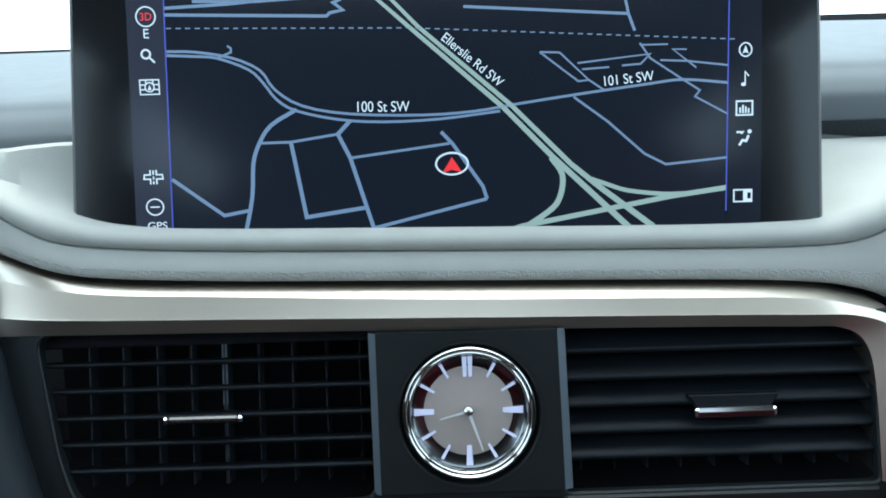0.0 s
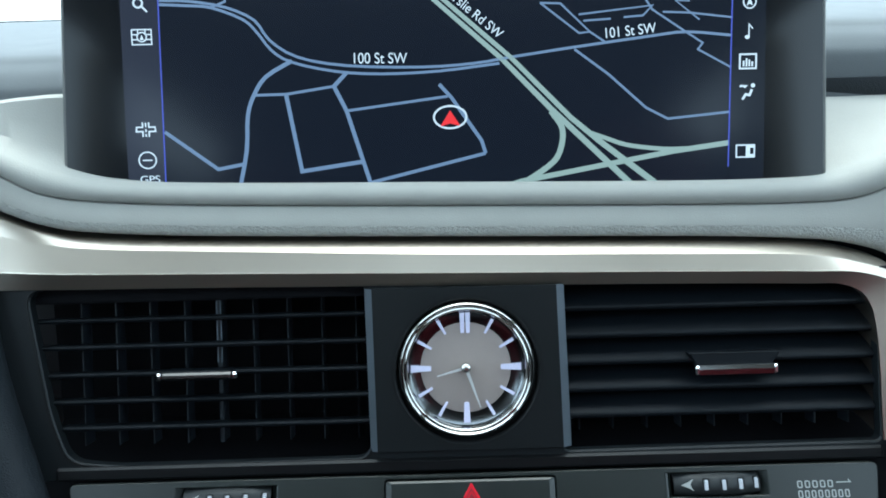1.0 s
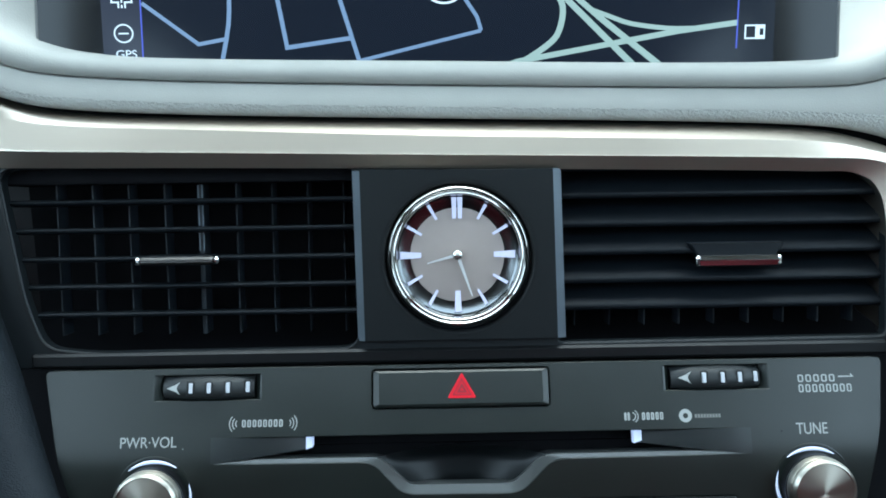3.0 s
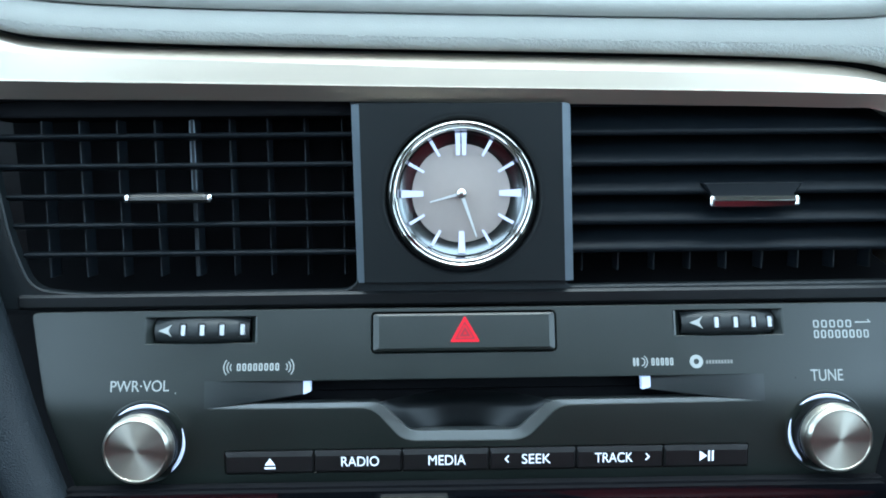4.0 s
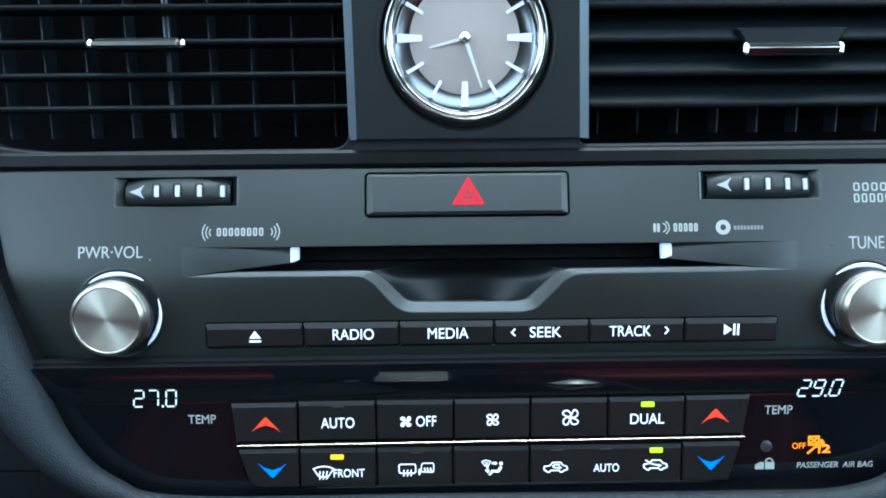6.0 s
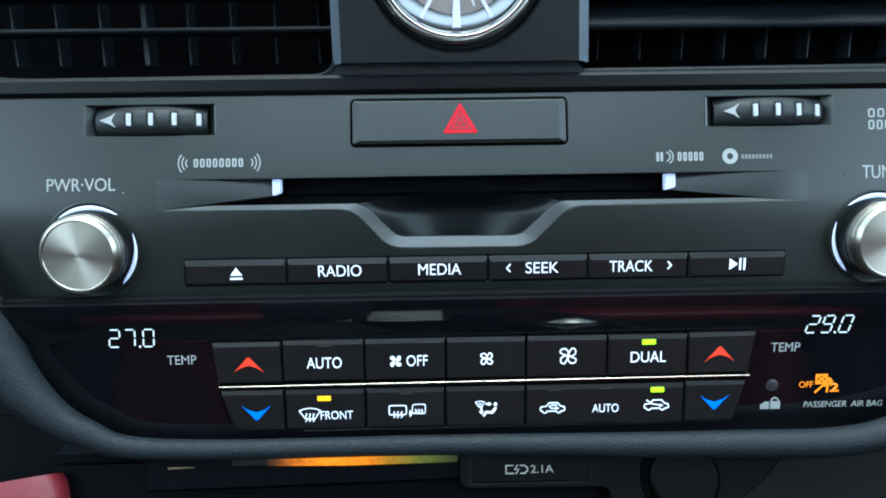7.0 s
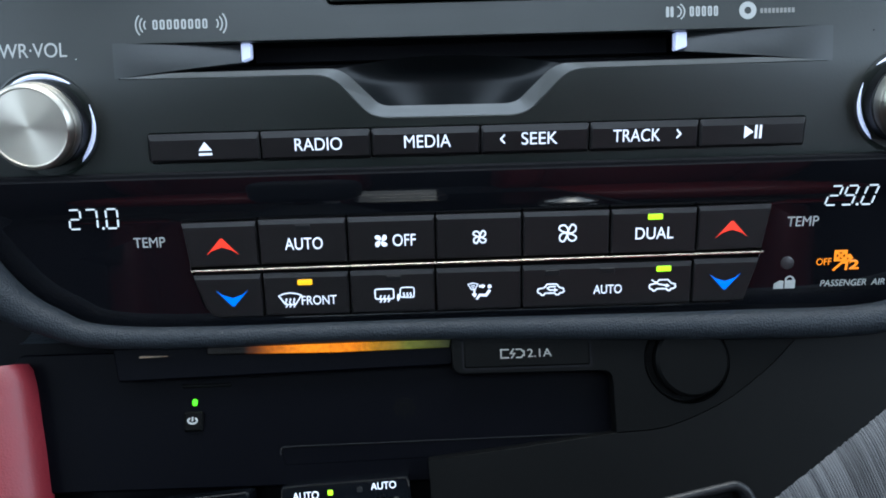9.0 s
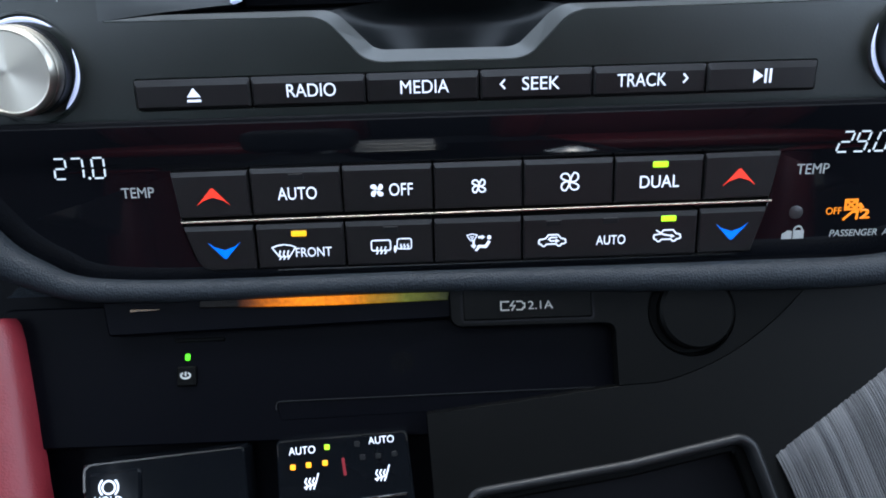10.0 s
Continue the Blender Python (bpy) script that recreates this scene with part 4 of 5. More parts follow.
flat_front = [all(abs(faceplate.data.vertices[i].co.z) < 1e-6 for i in p.vertices) for p in faceplate.data.polygons]
part("rear_wall", slab(round_poly(FACE, 0.3), -1.75, 0.1, 0.02), M_DARK, audio)
M_RAMP = mat("satin_slot_ramp", (0.0075, 0.0098, 0.0105), 0.32, vary=0.1, bump=0.045, bump_scale=1300, spec=0.66)
# disc slot with ramps at both ends, light guides, a scooped dish and a lip
def slot_ramp(x0, x1):
    """Sinks from the face to the light guide, ever steeper."""
    rows, foot = [[] for j in range(7)], []
    for k in range(21):
        f = k / 20
        x, z = x0 + (x1 - x0) * f, 0.006 - 0.64 * f ** 2.1
        for j, row in enumerate(rows):
            row.append(Vector((x, -7.1 - (1.02 - 0.46 * f) * j / 6, z + 0.03 * f * j / 6)))
        foot.append(Vector((x, -8.14 + 0.46 * f, min(z, -0.02) - 0.4)))
    part("slot_ramp", loft(rows), M_RAMP, audio, "", True)
    part("ramp_foot", loft([rows[-1], foot]), M_DARK, audio)


slot_ramp(-9.75, -6.0)
slot_ramp(11.42, 7.0)
part("slot_floor", loft([[Vector((-9.6, y, z)), Vector((11.3, y, z))] for y, z in ((-7.64, -1.7), (-7.68, -1.6), (-9.5, -1.5))]), M_DARK, audio)
part("disc_slot", slab([(-5.9, -7.62), (6.9, -7.62), (6.9, -7.16), (-5.9, -7.16)], -1.3, 0.3, 0.02), M_DARK, audio)
rows = []
for j in range(15):
    f = j / 14
    deep = 0.4 + 0.95 * math.sin(min(1.0, f / 0.45) * math.pi / 2)
    rows.append([Vector((0.03 + u * (3.32 - 1.16 * f), -7.98 + 0.36 * (1 - u * u) * (1 - f) - 1.16 * f, -0.11 - deep * (1 - abs(u) ** 2.6))) for u in [k / 14 - 1 for k in range(29)]])
part("dish", loft(rows), M_DISH, audio, "scooped finger recess", True)
for x0, x1 in ((-6.1, -5.82), (6.84, 7.18)):
    part("light_guide", slab(round_poly([(x0, -7.14), (x1, -7.14), (x1, -7.58), (x0, -7.68)], 0.05), -0.3, 0.3, 0.03), M_GLOW, audio, "white lit light guide")
M_LIP = mat("satin_grey_lip", (0.042, 0.045, 0.044), 0.32, vary=0.08, bump=0.04, bump_scale=3000, spec=0.9)
drop = [(0.05 + 0.07 * min(1, max(0, -8.0 - y))) * min(1, (x + 9.58) / 1.8, (11.23 - x) / 1.8) for x, y in LIP_IN]
part("slot_lip", loft([[Vector((x, y, 0.0)) for x, y in LIP_OUT], [Vector((x, y, -d)) for (x, y), d in zip(LIP_IN, drop)], [Vector((x, y + 0.01, -1.0)) for x, y in LIP_IN]]), M_LIP, audio, "bevelled lower lip")


M_WHEEL = mat("knurled_wheel_black", (0.016, 0.018, 0.019), 0.5, spec=0.35, bump=0.12, bump_scale=2600, deep=0.0003)


def thumb_wheel(box):
    x0, y0, x1, y1 = box
    w = part("thumb_wheel", loft([[Vector((x, (y0 + y1) / 2 + r * math.cos(t), z0 + 0.42 * math.sin(t))) for x, z0, r in [(x0 + 0.05 + (x1 - x0 - 0.1) * k / 10, -0.55 + 0.42 * (1 - (k / 5 - 1) ** 2), 0.47) for k in range(11)]]
                                  for t in [math.pi * j / 10 for j in range(11)]]), M_WHEEL, audio, "black thumb wheel with white marks", True)
    cy = (y0 + y1) / 2
    z = lambda x: -0.55 + 0.42 * (1 - ((x - x0) / (x1 - x0) * 2 - 1) ** 2) + 0.42
    arrow = x0 + 0.55
    shape([(arrow - 0.28, cy), (arrow + 0.06, cy + 0.13), (arrow + 0.24, cy + 0.24), (arrow + 0.14, cy + 0.06), (arrow + 0.14, cy - 0.06), (arrow + 0.24, cy - 0.24), (arrow + 0.06, cy - 0.13)], z(arrow), 0.02, bm := bmesh.new())
    part("wheel_mark", bm, M_PRINT, w)
    for k in range(4):
        x = x0 + 1.26 + 0.72 * k
        part("wheel_mark", slab(rounded(x - 0.078, cy - 0.2, x + 0.078, cy + 0.2, 0.04), z(x) + 0.03, 0.1, 0.02), M_FAINT, w)
        part("mark_frame", stroke(rounded(x - 0.13, cy - 0.27, x + 0.13, cy + 0.27, 0.05, 2), 0.03, z(x) + 0.01, 0.02, closed=True), M_SATIN, w, "thin window frame")
    for x, s in ((x0, -1), (x1, 1)):
        part("wheel_cheek", loft([[Vector((x + s * a, y, z)) for y in (y0, y1)] for a, z in ((0.3, 0.0), (0.22, -0.03), (0.0, -0.34), (0.0, -0.9))]), M_PLASTIC, w)


thumb_wheel(WHEEL_L)
thumb_wheel(WHEEL_R)
haz_bm = slab(inset(HAZ, 0.07), 0.16, 0.5, 0.06)
for v in haz_bm.verts:
    if v.co.z > 0.15:
        v.co.x -= math.copysign(0.16, v.co.x)
        v.co.y -= 0.015 if v.co.y > -5.3 else -0.05
haz = part("hazard_button", haz_bm, M_PLASTIC, audio, "black hazard light button")
tri = lambda r: [(0.08 + r * math.cos(radians(k)), -5.42 + r * math.sin(radians(k)) * 1.0) for k in (90, 210, 330)]
part("triangle", slab(round_poly(tri(0.66), 0.06, 2), 0.185, 0.03, 0.01), M_HAZARD, haz, "red warning triangle")
part("triangle_line", stroke(tri(0.4), 0.05, 0.186, 0.006, closed=True), M_HAZARD_DIM, haz)
part("triangle_line", stroke(tri(0.17), 0.08, 0.186, 0.006, closed=True), M_HAZARD_DIM, haz)
for k, x in enumerate((-9.0, -5.66, -2.35, 0.93, 4.22, 7.53)):
    x1 = (-5.66, -2.35, 0.93, 4.22, 7.53, 10.78)[k]
    b = part("push_button", slab(rounded(x + 0.022, -10.58, x1 - 0.022, -9.74, 0.07), 0.16, 0.5, 0.07, 0.13), M_KEY, audio, "black audio button")
    c = (x + x1) / 2
    if k == 0:
        icon("eject_sign", -7.3, -10.2, [], M_WHITE, z=0.164, parent=b, fills=[[(-0.2, -0.06), (0.2, -0.06), (0, 0.2)], [(-0.2, -0.2), (0.2, -0.2), (0.2, -0.13), (-0.2, -0.13)]])
    elif k == 5:
        icon("play_sign", 9.15, -10.15, [], M_WHITE, z=0.164, parent=b, fills=[[(-0.26, -0.19), (0.02, 0), (-0.26, 0.19)], [(0.06, -0.2), (0.13, -0.2), (0.13, 0.2), (0.06, 0.2)], [(0.2, -0.2), (0.27, -0.2), (0.27, 0.2), (0.2, 0.2)]])
    else:
        word, x0, xe = (("RADIO", -4.65, -3.2), ("MEDIA", -1.38, 0.06), ("SEEK", 2.14, 3.27), ("TRACK", 4.9, 6.37))[k - 1]
        letters(word, (x0 + 0.02, -10.345, xe - 0.02, -9.975), M_WHITE, b, 0.164)
        if k == 3:
            icon("arrow_sign", 1.6, -10.16, [[(0.06, 0.13), (-0.06, 0), (0.06, -0.13)]], M_WHITE, 0.05, 0.164, b)
        if k == 4:
            icon("arrow_sign", 6.9, -10.15, [[(-0.06, 0.13), (0.06, 0), (-0.06, -0.13)]], M_WHITE, 0.05, 0.164, b)
letters("PWR·VOL", (-13.25, -7.45, -11.07, -7.04), M_PRINT, audio, 0.002, label="pale lettering")
part("dust_speck", slab(circle(-10.82, -7.52, 0.022, 8), 0.008, 0.01, 0.002), M_PRINT, audio, "pale dust speck")
part("dust_speck", slab(circle(12.63, -7.27, 0.028, 8), 0.006, 0.01, 0.002), M_DARK, audio, "dark dirt speck")
letters("TUNE", (13.22, -7.4, 14.45, -6.97), M_PRINT, audio, 0.002, label="pale lettering")


def bars(x0, y0, x1, y1, n, parent, z=0.002, gap=0.3):
    """A maker's mark as plain bars."""
    w = (x1 - x0) / n
    for i in range(n):
        p, q = x0 + w * i, x0 + w * (i + 1 - gap)
        r = min(q - p, y1 - y0) * 0.3
        mark = stroke(rounded(p + 0.025, y0 + 0.03, q - 0.025, y1 - 0.03, r * 0.6, 3), 0.05, z, 0.008, closed=True) if y1 - y0 > 0.2 else shape([(p, y0), (q, y0), (q, y1), (p, y1)], z, 0.008)
        part("printed_mark", mark, M_PRINT if y1 - y0 > 0.2 else M_DIMPRINT, parent, "pale printed mark")


bars(-8.55, -6.74, -6.9, -6.45, 8, audio)
for s, cx in ((-1, -8.6), (1, -6.85)):
    for r in (0.18, 0.3, 0.42):
        a0 = 180 if s < 0 else 0
        part("printed_mark", stroke(arc(cx + s * 0.02, -6.6, r, a0 - 42, a0 + 42, 8), 0.04, 0.002, 0.008), M_PRINT, audio)
bars(6.46, -6.76, 6.72, -6.44, 2, audio)
part("printed_mark", stroke(arc(6.76, -6.6, 0.15, -80, 80, 8), 0.04, 0.002, 0.008), M_PRINT, audio)
part("printed_mark", stroke(arc(6.76, -6.6, 0.25, -60, 60, 8), 0.04, 0.002, 0.008), M_PRINT, audio)
bars(7.16, -6.75, 8.05, -6.45, 5, audio)
part("printed_mark", stroke(circle(8.88, -6.61, 0.18, 24), 0.15, 0.002, 0.008, closed=True), M_PRINT, audio)
bars(9.25, -6.7, 10.3, -6.56, 9, audio)
bars(13.48, -5.4, 15.05, -5.1, 5, audio)
bars(13.48, -5.8, 15.68, -5.48, 8, audio)
part("printed_mark", stroke([(15.1, -5.2), (15.68, -5.2), (15.6, -5.1)], 0.05, 0.002, 0.008), M_PRINT, audio)


def knob():
    k = part("knob", lathe([(1.62, -0.12), (1.58, 0.0), (1.53, 0.012), (1.46, -0.02), (1.43, -0.16)], n=96), M_PLASTIC, audio, "machined aluminium rotary knob", True)
    part("base_ring", lathe([(1.43, -0.12), (1.41, -0.05), (1.3, -0.1), (1.22, -0.2)], n=96), M_SATIN, k, "smoked light guide", True)
    for a0, a1 in ((52, 134), (-52, 22), (158, 232)):
        rows = [[Vector((r * math.cos(radians(a)), r * math.sin(radians(a)), z)) for a in [a0 + (a1 - a0) * i / 20 for i in range(21)]]
                for r, z in ((1.45, -0.1), (1.445, 0.0), (1.39, 0.025), (1.29, -0.02))]
        arc_bm = loft(rows)
        for i, v in enumerate(arc_bm.verts):
            j = i % 21
            thin = math.sin(math.pi * j / 20) ** 0.45
            rr = math.hypot(v.co.x, v.co.y)
            f = (1.45 - (1.45 - rr) * thin) / rr
            v.co.x, v.co.y = v.co.x * f, v.co.y * f
        part("light_arc", arc_bm, M_GLOW, k, "white lit arc", True)
    part("collar", lathe([(1.26, -0.15), (1.25, 0.32), (1.27, 0.36), (1.27, 0.44), (1.23, 0.47)], n=96), M_SATIN, k, "black collar", True)
    cap = lathe([(1.16, 0.42), (1.23, 0.47), (1.25, 0.52), (1.25, 0.76), (1.235, 0.8), (1.21, 0.81), (1.21, 0.84), (1.235, 0.86), (1.24, 0.9), (1.225, 0.97), (1.17, 1.05),
                 (1.11, 1.085), (1.085, 1.08), (1.07, 1.05), (0.7, 1.055), (0.3, 1.06), (0, 1.06)], n=96)
    part("cap", cap, M_SPIN, k, "spun aluminium cap", True)
    return k


for kx, ky in ((-11.93, -9.35), (13.76, -9.32)):
    k = knob()
    k.matrix_basis = Matrix.Translation((kx * CM, ky * CM, bend(ky) * CM)) @ Euler((radians(7.0), 0, 0)).to_matrix().to_4x4()
for ob in audio.children_recursive:
    if not ob.name.startswith("knob") and not (ob.parent and ob.parent.name.startswith("knob")):
        for v in ob.data.vertices:
            v.co.z += bend(v.co.y / CM) * CM
# the front's normals follow the smooth bow of the face
me = faceplate.data
loop_normals = [None] * len(me.loops)
for p, front in zip(me.polygons, flat_front):
    for li in p.loop_indices:
        if front:
            y = me.vertices[me.loops[li].vertex_index].co.y / CM + 8.0
            loop_normals[li] = Vector((0, -(0.03 - 0.12 * y / math.sqrt(y * y + 0.3)), 1)).normalized()
        else:
            loop_normals[li] = p.normal.copy()
me.normals_split_custom_set([tuple(n) for n in loop_normals])

# ---- climate panel ----
climate = thing("climate_panel", F_CLIMATE, "glossy black climate panel with lit buttons", "climate control")
CLUSTER = round_poly([(-8.02, -11.6), (9.58, -11.52), (9.32, -13.2), (8.9, -14.6), (-7.2, -14.62), (-7.6, -14.3), (-7.86, -13.2)], 0.15, 3)
gloss_bm = plate(round_poly([(-14.7, -10.3), (15.6, -10.3), (15.4, -13.6), (14.2, -15.3), (-8.9, -15.3), (-11.3, -14.9), (-13.2, -13.6), (-14.4, -11.8)], 0.4), [CLUSTER], 0.0, 0.3, 0.008)
for k in range(10):
    cut = -10.42 - 0.14 * k
    bmesh.ops.bisect_plane(gloss_bm, geom=list(gloss_bm.verts) + list(gloss_bm.edges) + list(gloss_bm.faces), plane_co=(0, cut, 0), plane_no=(0, 1, 0))


def bulge(y):
    """The band above the keys is rolled: it stands upright at its foot and leans back towards its top."""
    f = max(0.0, y + 11.6)
    return 0.37 * f - 0.115 * f * f


for v in gloss_bm.verts:
    v.co.z += bulge(v.co.y)
gloss = part("gloss_panel", gloss_bm, M_GLOSS, climate, "piano black face", True)
# upward faces of the gloss panel are coloured black to kill their sky reflection
gloss.data.materials.append(M_DARK)
for p in gloss.data.polygons:
    if p.normal.y > 0.6:
        p.material_index = 1
# black strip added to shade the panel's top edge
part("top_gap", box_bm(-14.6, -10.32, -0.5, 15.5, -10.2, -0.02, bevel=0.01, seg=1), M_DARK, climate)
part("well", slab(inset(CLUSTER, -0.05), -0.3, 0.2, 0.02), M_DARK, climate)
part("chrome_line", slab([(-7.82, -13.13), (9.36, -13.05), (9.36, -12.99), (-7.82, -13.07)], 0.22, 0.4, 0.015), M_STRIP, climate, "thin chrome strip")
part("chrome_line", slab([(-5.2, -14.68), (8.5, -14.68), (8.5, -14.63), (-5.2, -14.63)], 0.06, 0.2, 0.01), M_CHROME, climate, "thin chrome strip")


def key(pts):
    return part("push_button", slab(pts, 0.18, 0.5, 0.05, 0.1), M_KEY, climate, "black climate button")


X1 = (-5.76, -3.13, -0.51, 2.08, 4.71, 7.32)
row1 = [key([(-7.98, -11.64), (-5.8, -11.63), (-5.8, -12.96), (-7.84, -12.97)])]
for a, b in zip(X1, X1[1:]):
    row1.append(key(rounded(a + 0.03, -12.94, b - 0.03, -11.6, 0.03, 2)))
row1.append(key([(7.35, -12.93), (9.3, -12.9), (9.52, -11.56), (7.35, -11.58)]))
X2 = (-5.74, -3.14, -0.55, 2.06, 7.25)
row2 = [key([(-7.78, -13.24), (-5.78, -13.24), (-5.78, -14.57), (-7.1, -14.58), (-7.34, -14.5), (-7.5, -14.28)])]
for a, b in zip(X2, X2[1:]):
    row2.append(key(rounded(a + 0.03, -14.56, b - 0.03, -13.24, 0.03, 2)))
row2.append(key([(7.28, -14.54), (8.86, -14.54), (9.24, -13.2), (7.28, -13.2)]))
UP = [(-0.48, -0.24), (-0.3, -0.1), (0, 0.0), (0.3, -0.1), (0.48, -0.24), (0.03, 0.26), (-0.03, 0.26)]
for b, x, y in ((row1[0], -6.84, -12.38), (row1[6], 8.36, -12.3)):
    icon("warmer_arrow", x, y, [], M_WARM, z=0.184, parent=b, fills=[UP], label="red arrow")
for b, x, y in ((row2[0], -6.66, -13.96), (row2[5], 8.24, -13.9)):
    icon("cooler_arrow", x, y, [], M_BLUE, z=0.184, parent=b, fills=[[(a, -c) for a, c in reversed(UP)]], label="blue arrow")
letters("AUTO", (-4.98, -12.52, -3.86, -12.16), M_WHITE, row1[1], 0.184)
letters("OFF", (-1.78, -12.5, -1.1, -12.14), M_WHITE, row1[2], 0.184)
letters("DUAL", (5.46, -12.52, 6.6, -12.16), M_WHITE, row1[5], 0.184)
letters("FRONT", (-4.6, -14.24, -3.55, -13.96), M_WHITE, row2[1], 0.184)
letters("AUTO", (4.24, -14.18, 5.1, -13.9), M_WHITE, row2[4], 0.184)


def fan(x, y, r, parent, solid):
    """Four curved blades of a pinwheel."""
    st, fl = [], []
    for k in range(4):
        c, d = math.cos(radians(90 * k + 20)), math.sin(radians(90 * k + 20))
        petal = smooth_path([(0.1, 0.02), (0.42, -0.16), (0.86, 0.0), (0.98, 0.42), (0.72, 0.68), (0.42, 0.5), (0.2, 0.26)], 3, True)
        petal = [(r * (p.x * c - p.y * d), r * (p.x * d + p.y * c)) for p in petal]
        (fl if solid else st).append(petal if solid else petal + petal[:1])
    return icon("fan_sign", x, y, st, M_WHITE, 0.045, 0.184, parent, 1.0, fl)


fan(-2.13, -12.33, 0.21, row1[2], True)
fan(0.8, -12.3, 0.21, row1[3], False)
fan(3.43, -12.26, 0.29, row1[4], False)
wave = lambda x: [(x, -0.28), (x + 0.05, -0.16), (x - 0.03, -0.04), (x + 0.03, 0.08)]
warm = lambda x, y, h: [(x - 0.02, y - h), (x + 0.025, y - h * 0.6), (x - 0.02, y - h * 0.2), (x + 0.01, y + h * 0.2)]
tip = lambda x, y, d=0.035: [(x - d, y), (x + d, y), (x, y + 1.7 * d)]
screen_arc = lambda w, h: [(-w, h * 0.55), (-w * 0.6, h * 0.85), (0, h), (w * 0.6, h * 0.85), (w, h * 0.55), (w * 0.48, -h * 0.75), (w * 0.3, -h * 0.85), (-w * 0.3, -h * 0.85), (-w * 0.48, -h * 0.75), (-w, h * 0.55)]
icon("windscreen_sign", -4.94, -14.05, [screen_arc(0.34, 0.2)] + [warm(x, -0.06, 0.2) for x in (-0.13, -0.01, 0.11)], M_WHITE, 0.038, 0.184, row2[1], 1.0, [tip(x, -0.02) for x in (-0.12, 0.0, 0.12)])
icon("rear_window_sign", -2.1, -13.98, [rounded(-0.28, -0.15, 0.28, 0.16, 0.06, 3) + [(0.28, 0.1)]] + [warm(x, -0.1, 0.16) for x in (-0.12, 0.0, 0.12)], M_WHITE, 0.04, 0.184, row2[2], 1.0, [tip(x, -0.07, 0.03) for x in (-0.11, 0.01, 0.13)])
MIRROR_SIGN = round_poly([(-0.2, -0.13), (0.23, -0.15), (0.24, 0.17), (-0.17, 0.17)], 0.07, 3)
icon("mirror_sign", -1.44, -13.96, [MIRROR_SIGN + MIRROR_SIGN[:1]] + [warm(x, -0.01, 0.11) for x in (-0.07, 0.03, 0.13)], M_WHITE, 0.033, 0.184, row2[2], 1.0, [[(-0.27, -0.02), (-0.22, -0.05), (-0.2, -0.17), (-0.26, -0.27), (-0.29, -0.15)]])
WIND_SIGN = [(-0.36, 0.23), (-0.21, 0.27), (-0.06, 0.23), (-0.15, 0.07), (-0.26, 0.07)]
icon("air_mode_sign", 0.79, -13.99, [WIND_SIGN + WIND_SIGN[:1], [(-0.27, 0.18), (-0.15, 0.18)], [(-0.25, 0.12), (-0.17, 0.12)]], M_WHITE, 0.028, 0.184, row2[3], 1.0,
     [oval(0.29, 0.15, 0.06, 0.065, 12)[:-1], [(-0.03, 0.13), (0.07, 0.13), (0.07, 0.09), (0.17, 0.165), (0.07, 0.24), (0.07, 0.2), (-0.03, 0.2)], [(-0.2, 0.05), (-0.2, -0.07), (-0.26, -0.07), (-0.16, -0.19), (-0.09, -0.08), (-0.14, -0.07), (-0.14, 0.05)],
      [(-0.14, -0.24), (-0.07, -0.26), (0.01, -0.15), (0.21, -0.17), (0.34, 0.02), (0.26, 0.06), (0.16, -0.08), (-0.03, -0.07)]])
CAR = [(-0.4, -0.04), (-0.38, 0.03), (-0.2, 0.06), (-0.11, 0.17), (0.17, 0.17), (0.26, 0.06), (0.38, 0.03), (0.4, -0.07), (0.34, -0.11), (0.28, -0.11), (0.23, -0.17), (0.17, -0.17), (0.12, -0.11), (-0.17, -0.11), (-0.22, -0.17), (-0.28, -0.17), (-0.33, -0.11), (-0.38, -0.1), (-0.4, -0.04)]
icon("recirculate_sign", 2.94, -14.0, [CAR, [(0.15, 0.09), (-0.04, 0.09), (-0.1, 0.04), (-0.04, -0.015), (0.12, -0.015)]], M_WHITE, 0.042, 0.184, row2[4], 1.0, [[(0.1, -0.08), (0.22, -0.015), (0.1, 0.05)]])
icon("fresh_air_sign", 6.34, -13.97, [CAR, [(-0.34, 0.18), (-0.12, 0.04), (0.12, -0.01)]], M_WHITE, 0.042, 0.184, row2[4], 1.0, [[(0.1, -0.07), (0.23, -0.03), (0.12, 0.05)]])
for b, x, y, m in ((row2[1], -4.47, -13.53, M_YELLOW), (row1[5], 6.04, -11.84, M_GREEN), (row2[4], 6.36, -13.45, M_GREEN), (row1[1], -4.42, -11.86, M_SATIN), (row2[2], -1.8, -13.5, M_SATIN), (row2[4], 2.98, -13.48, M_SATIN), (row2[4], 4.65, -13.46, M_SATIN)):
    part("indicator", slab(rounded(x - 0.22, y - 0.085, x + 0.22, y + 0.085, 0.03, 2), 0.2, 0.1, 0.01), m, b, "small indicator lamp")


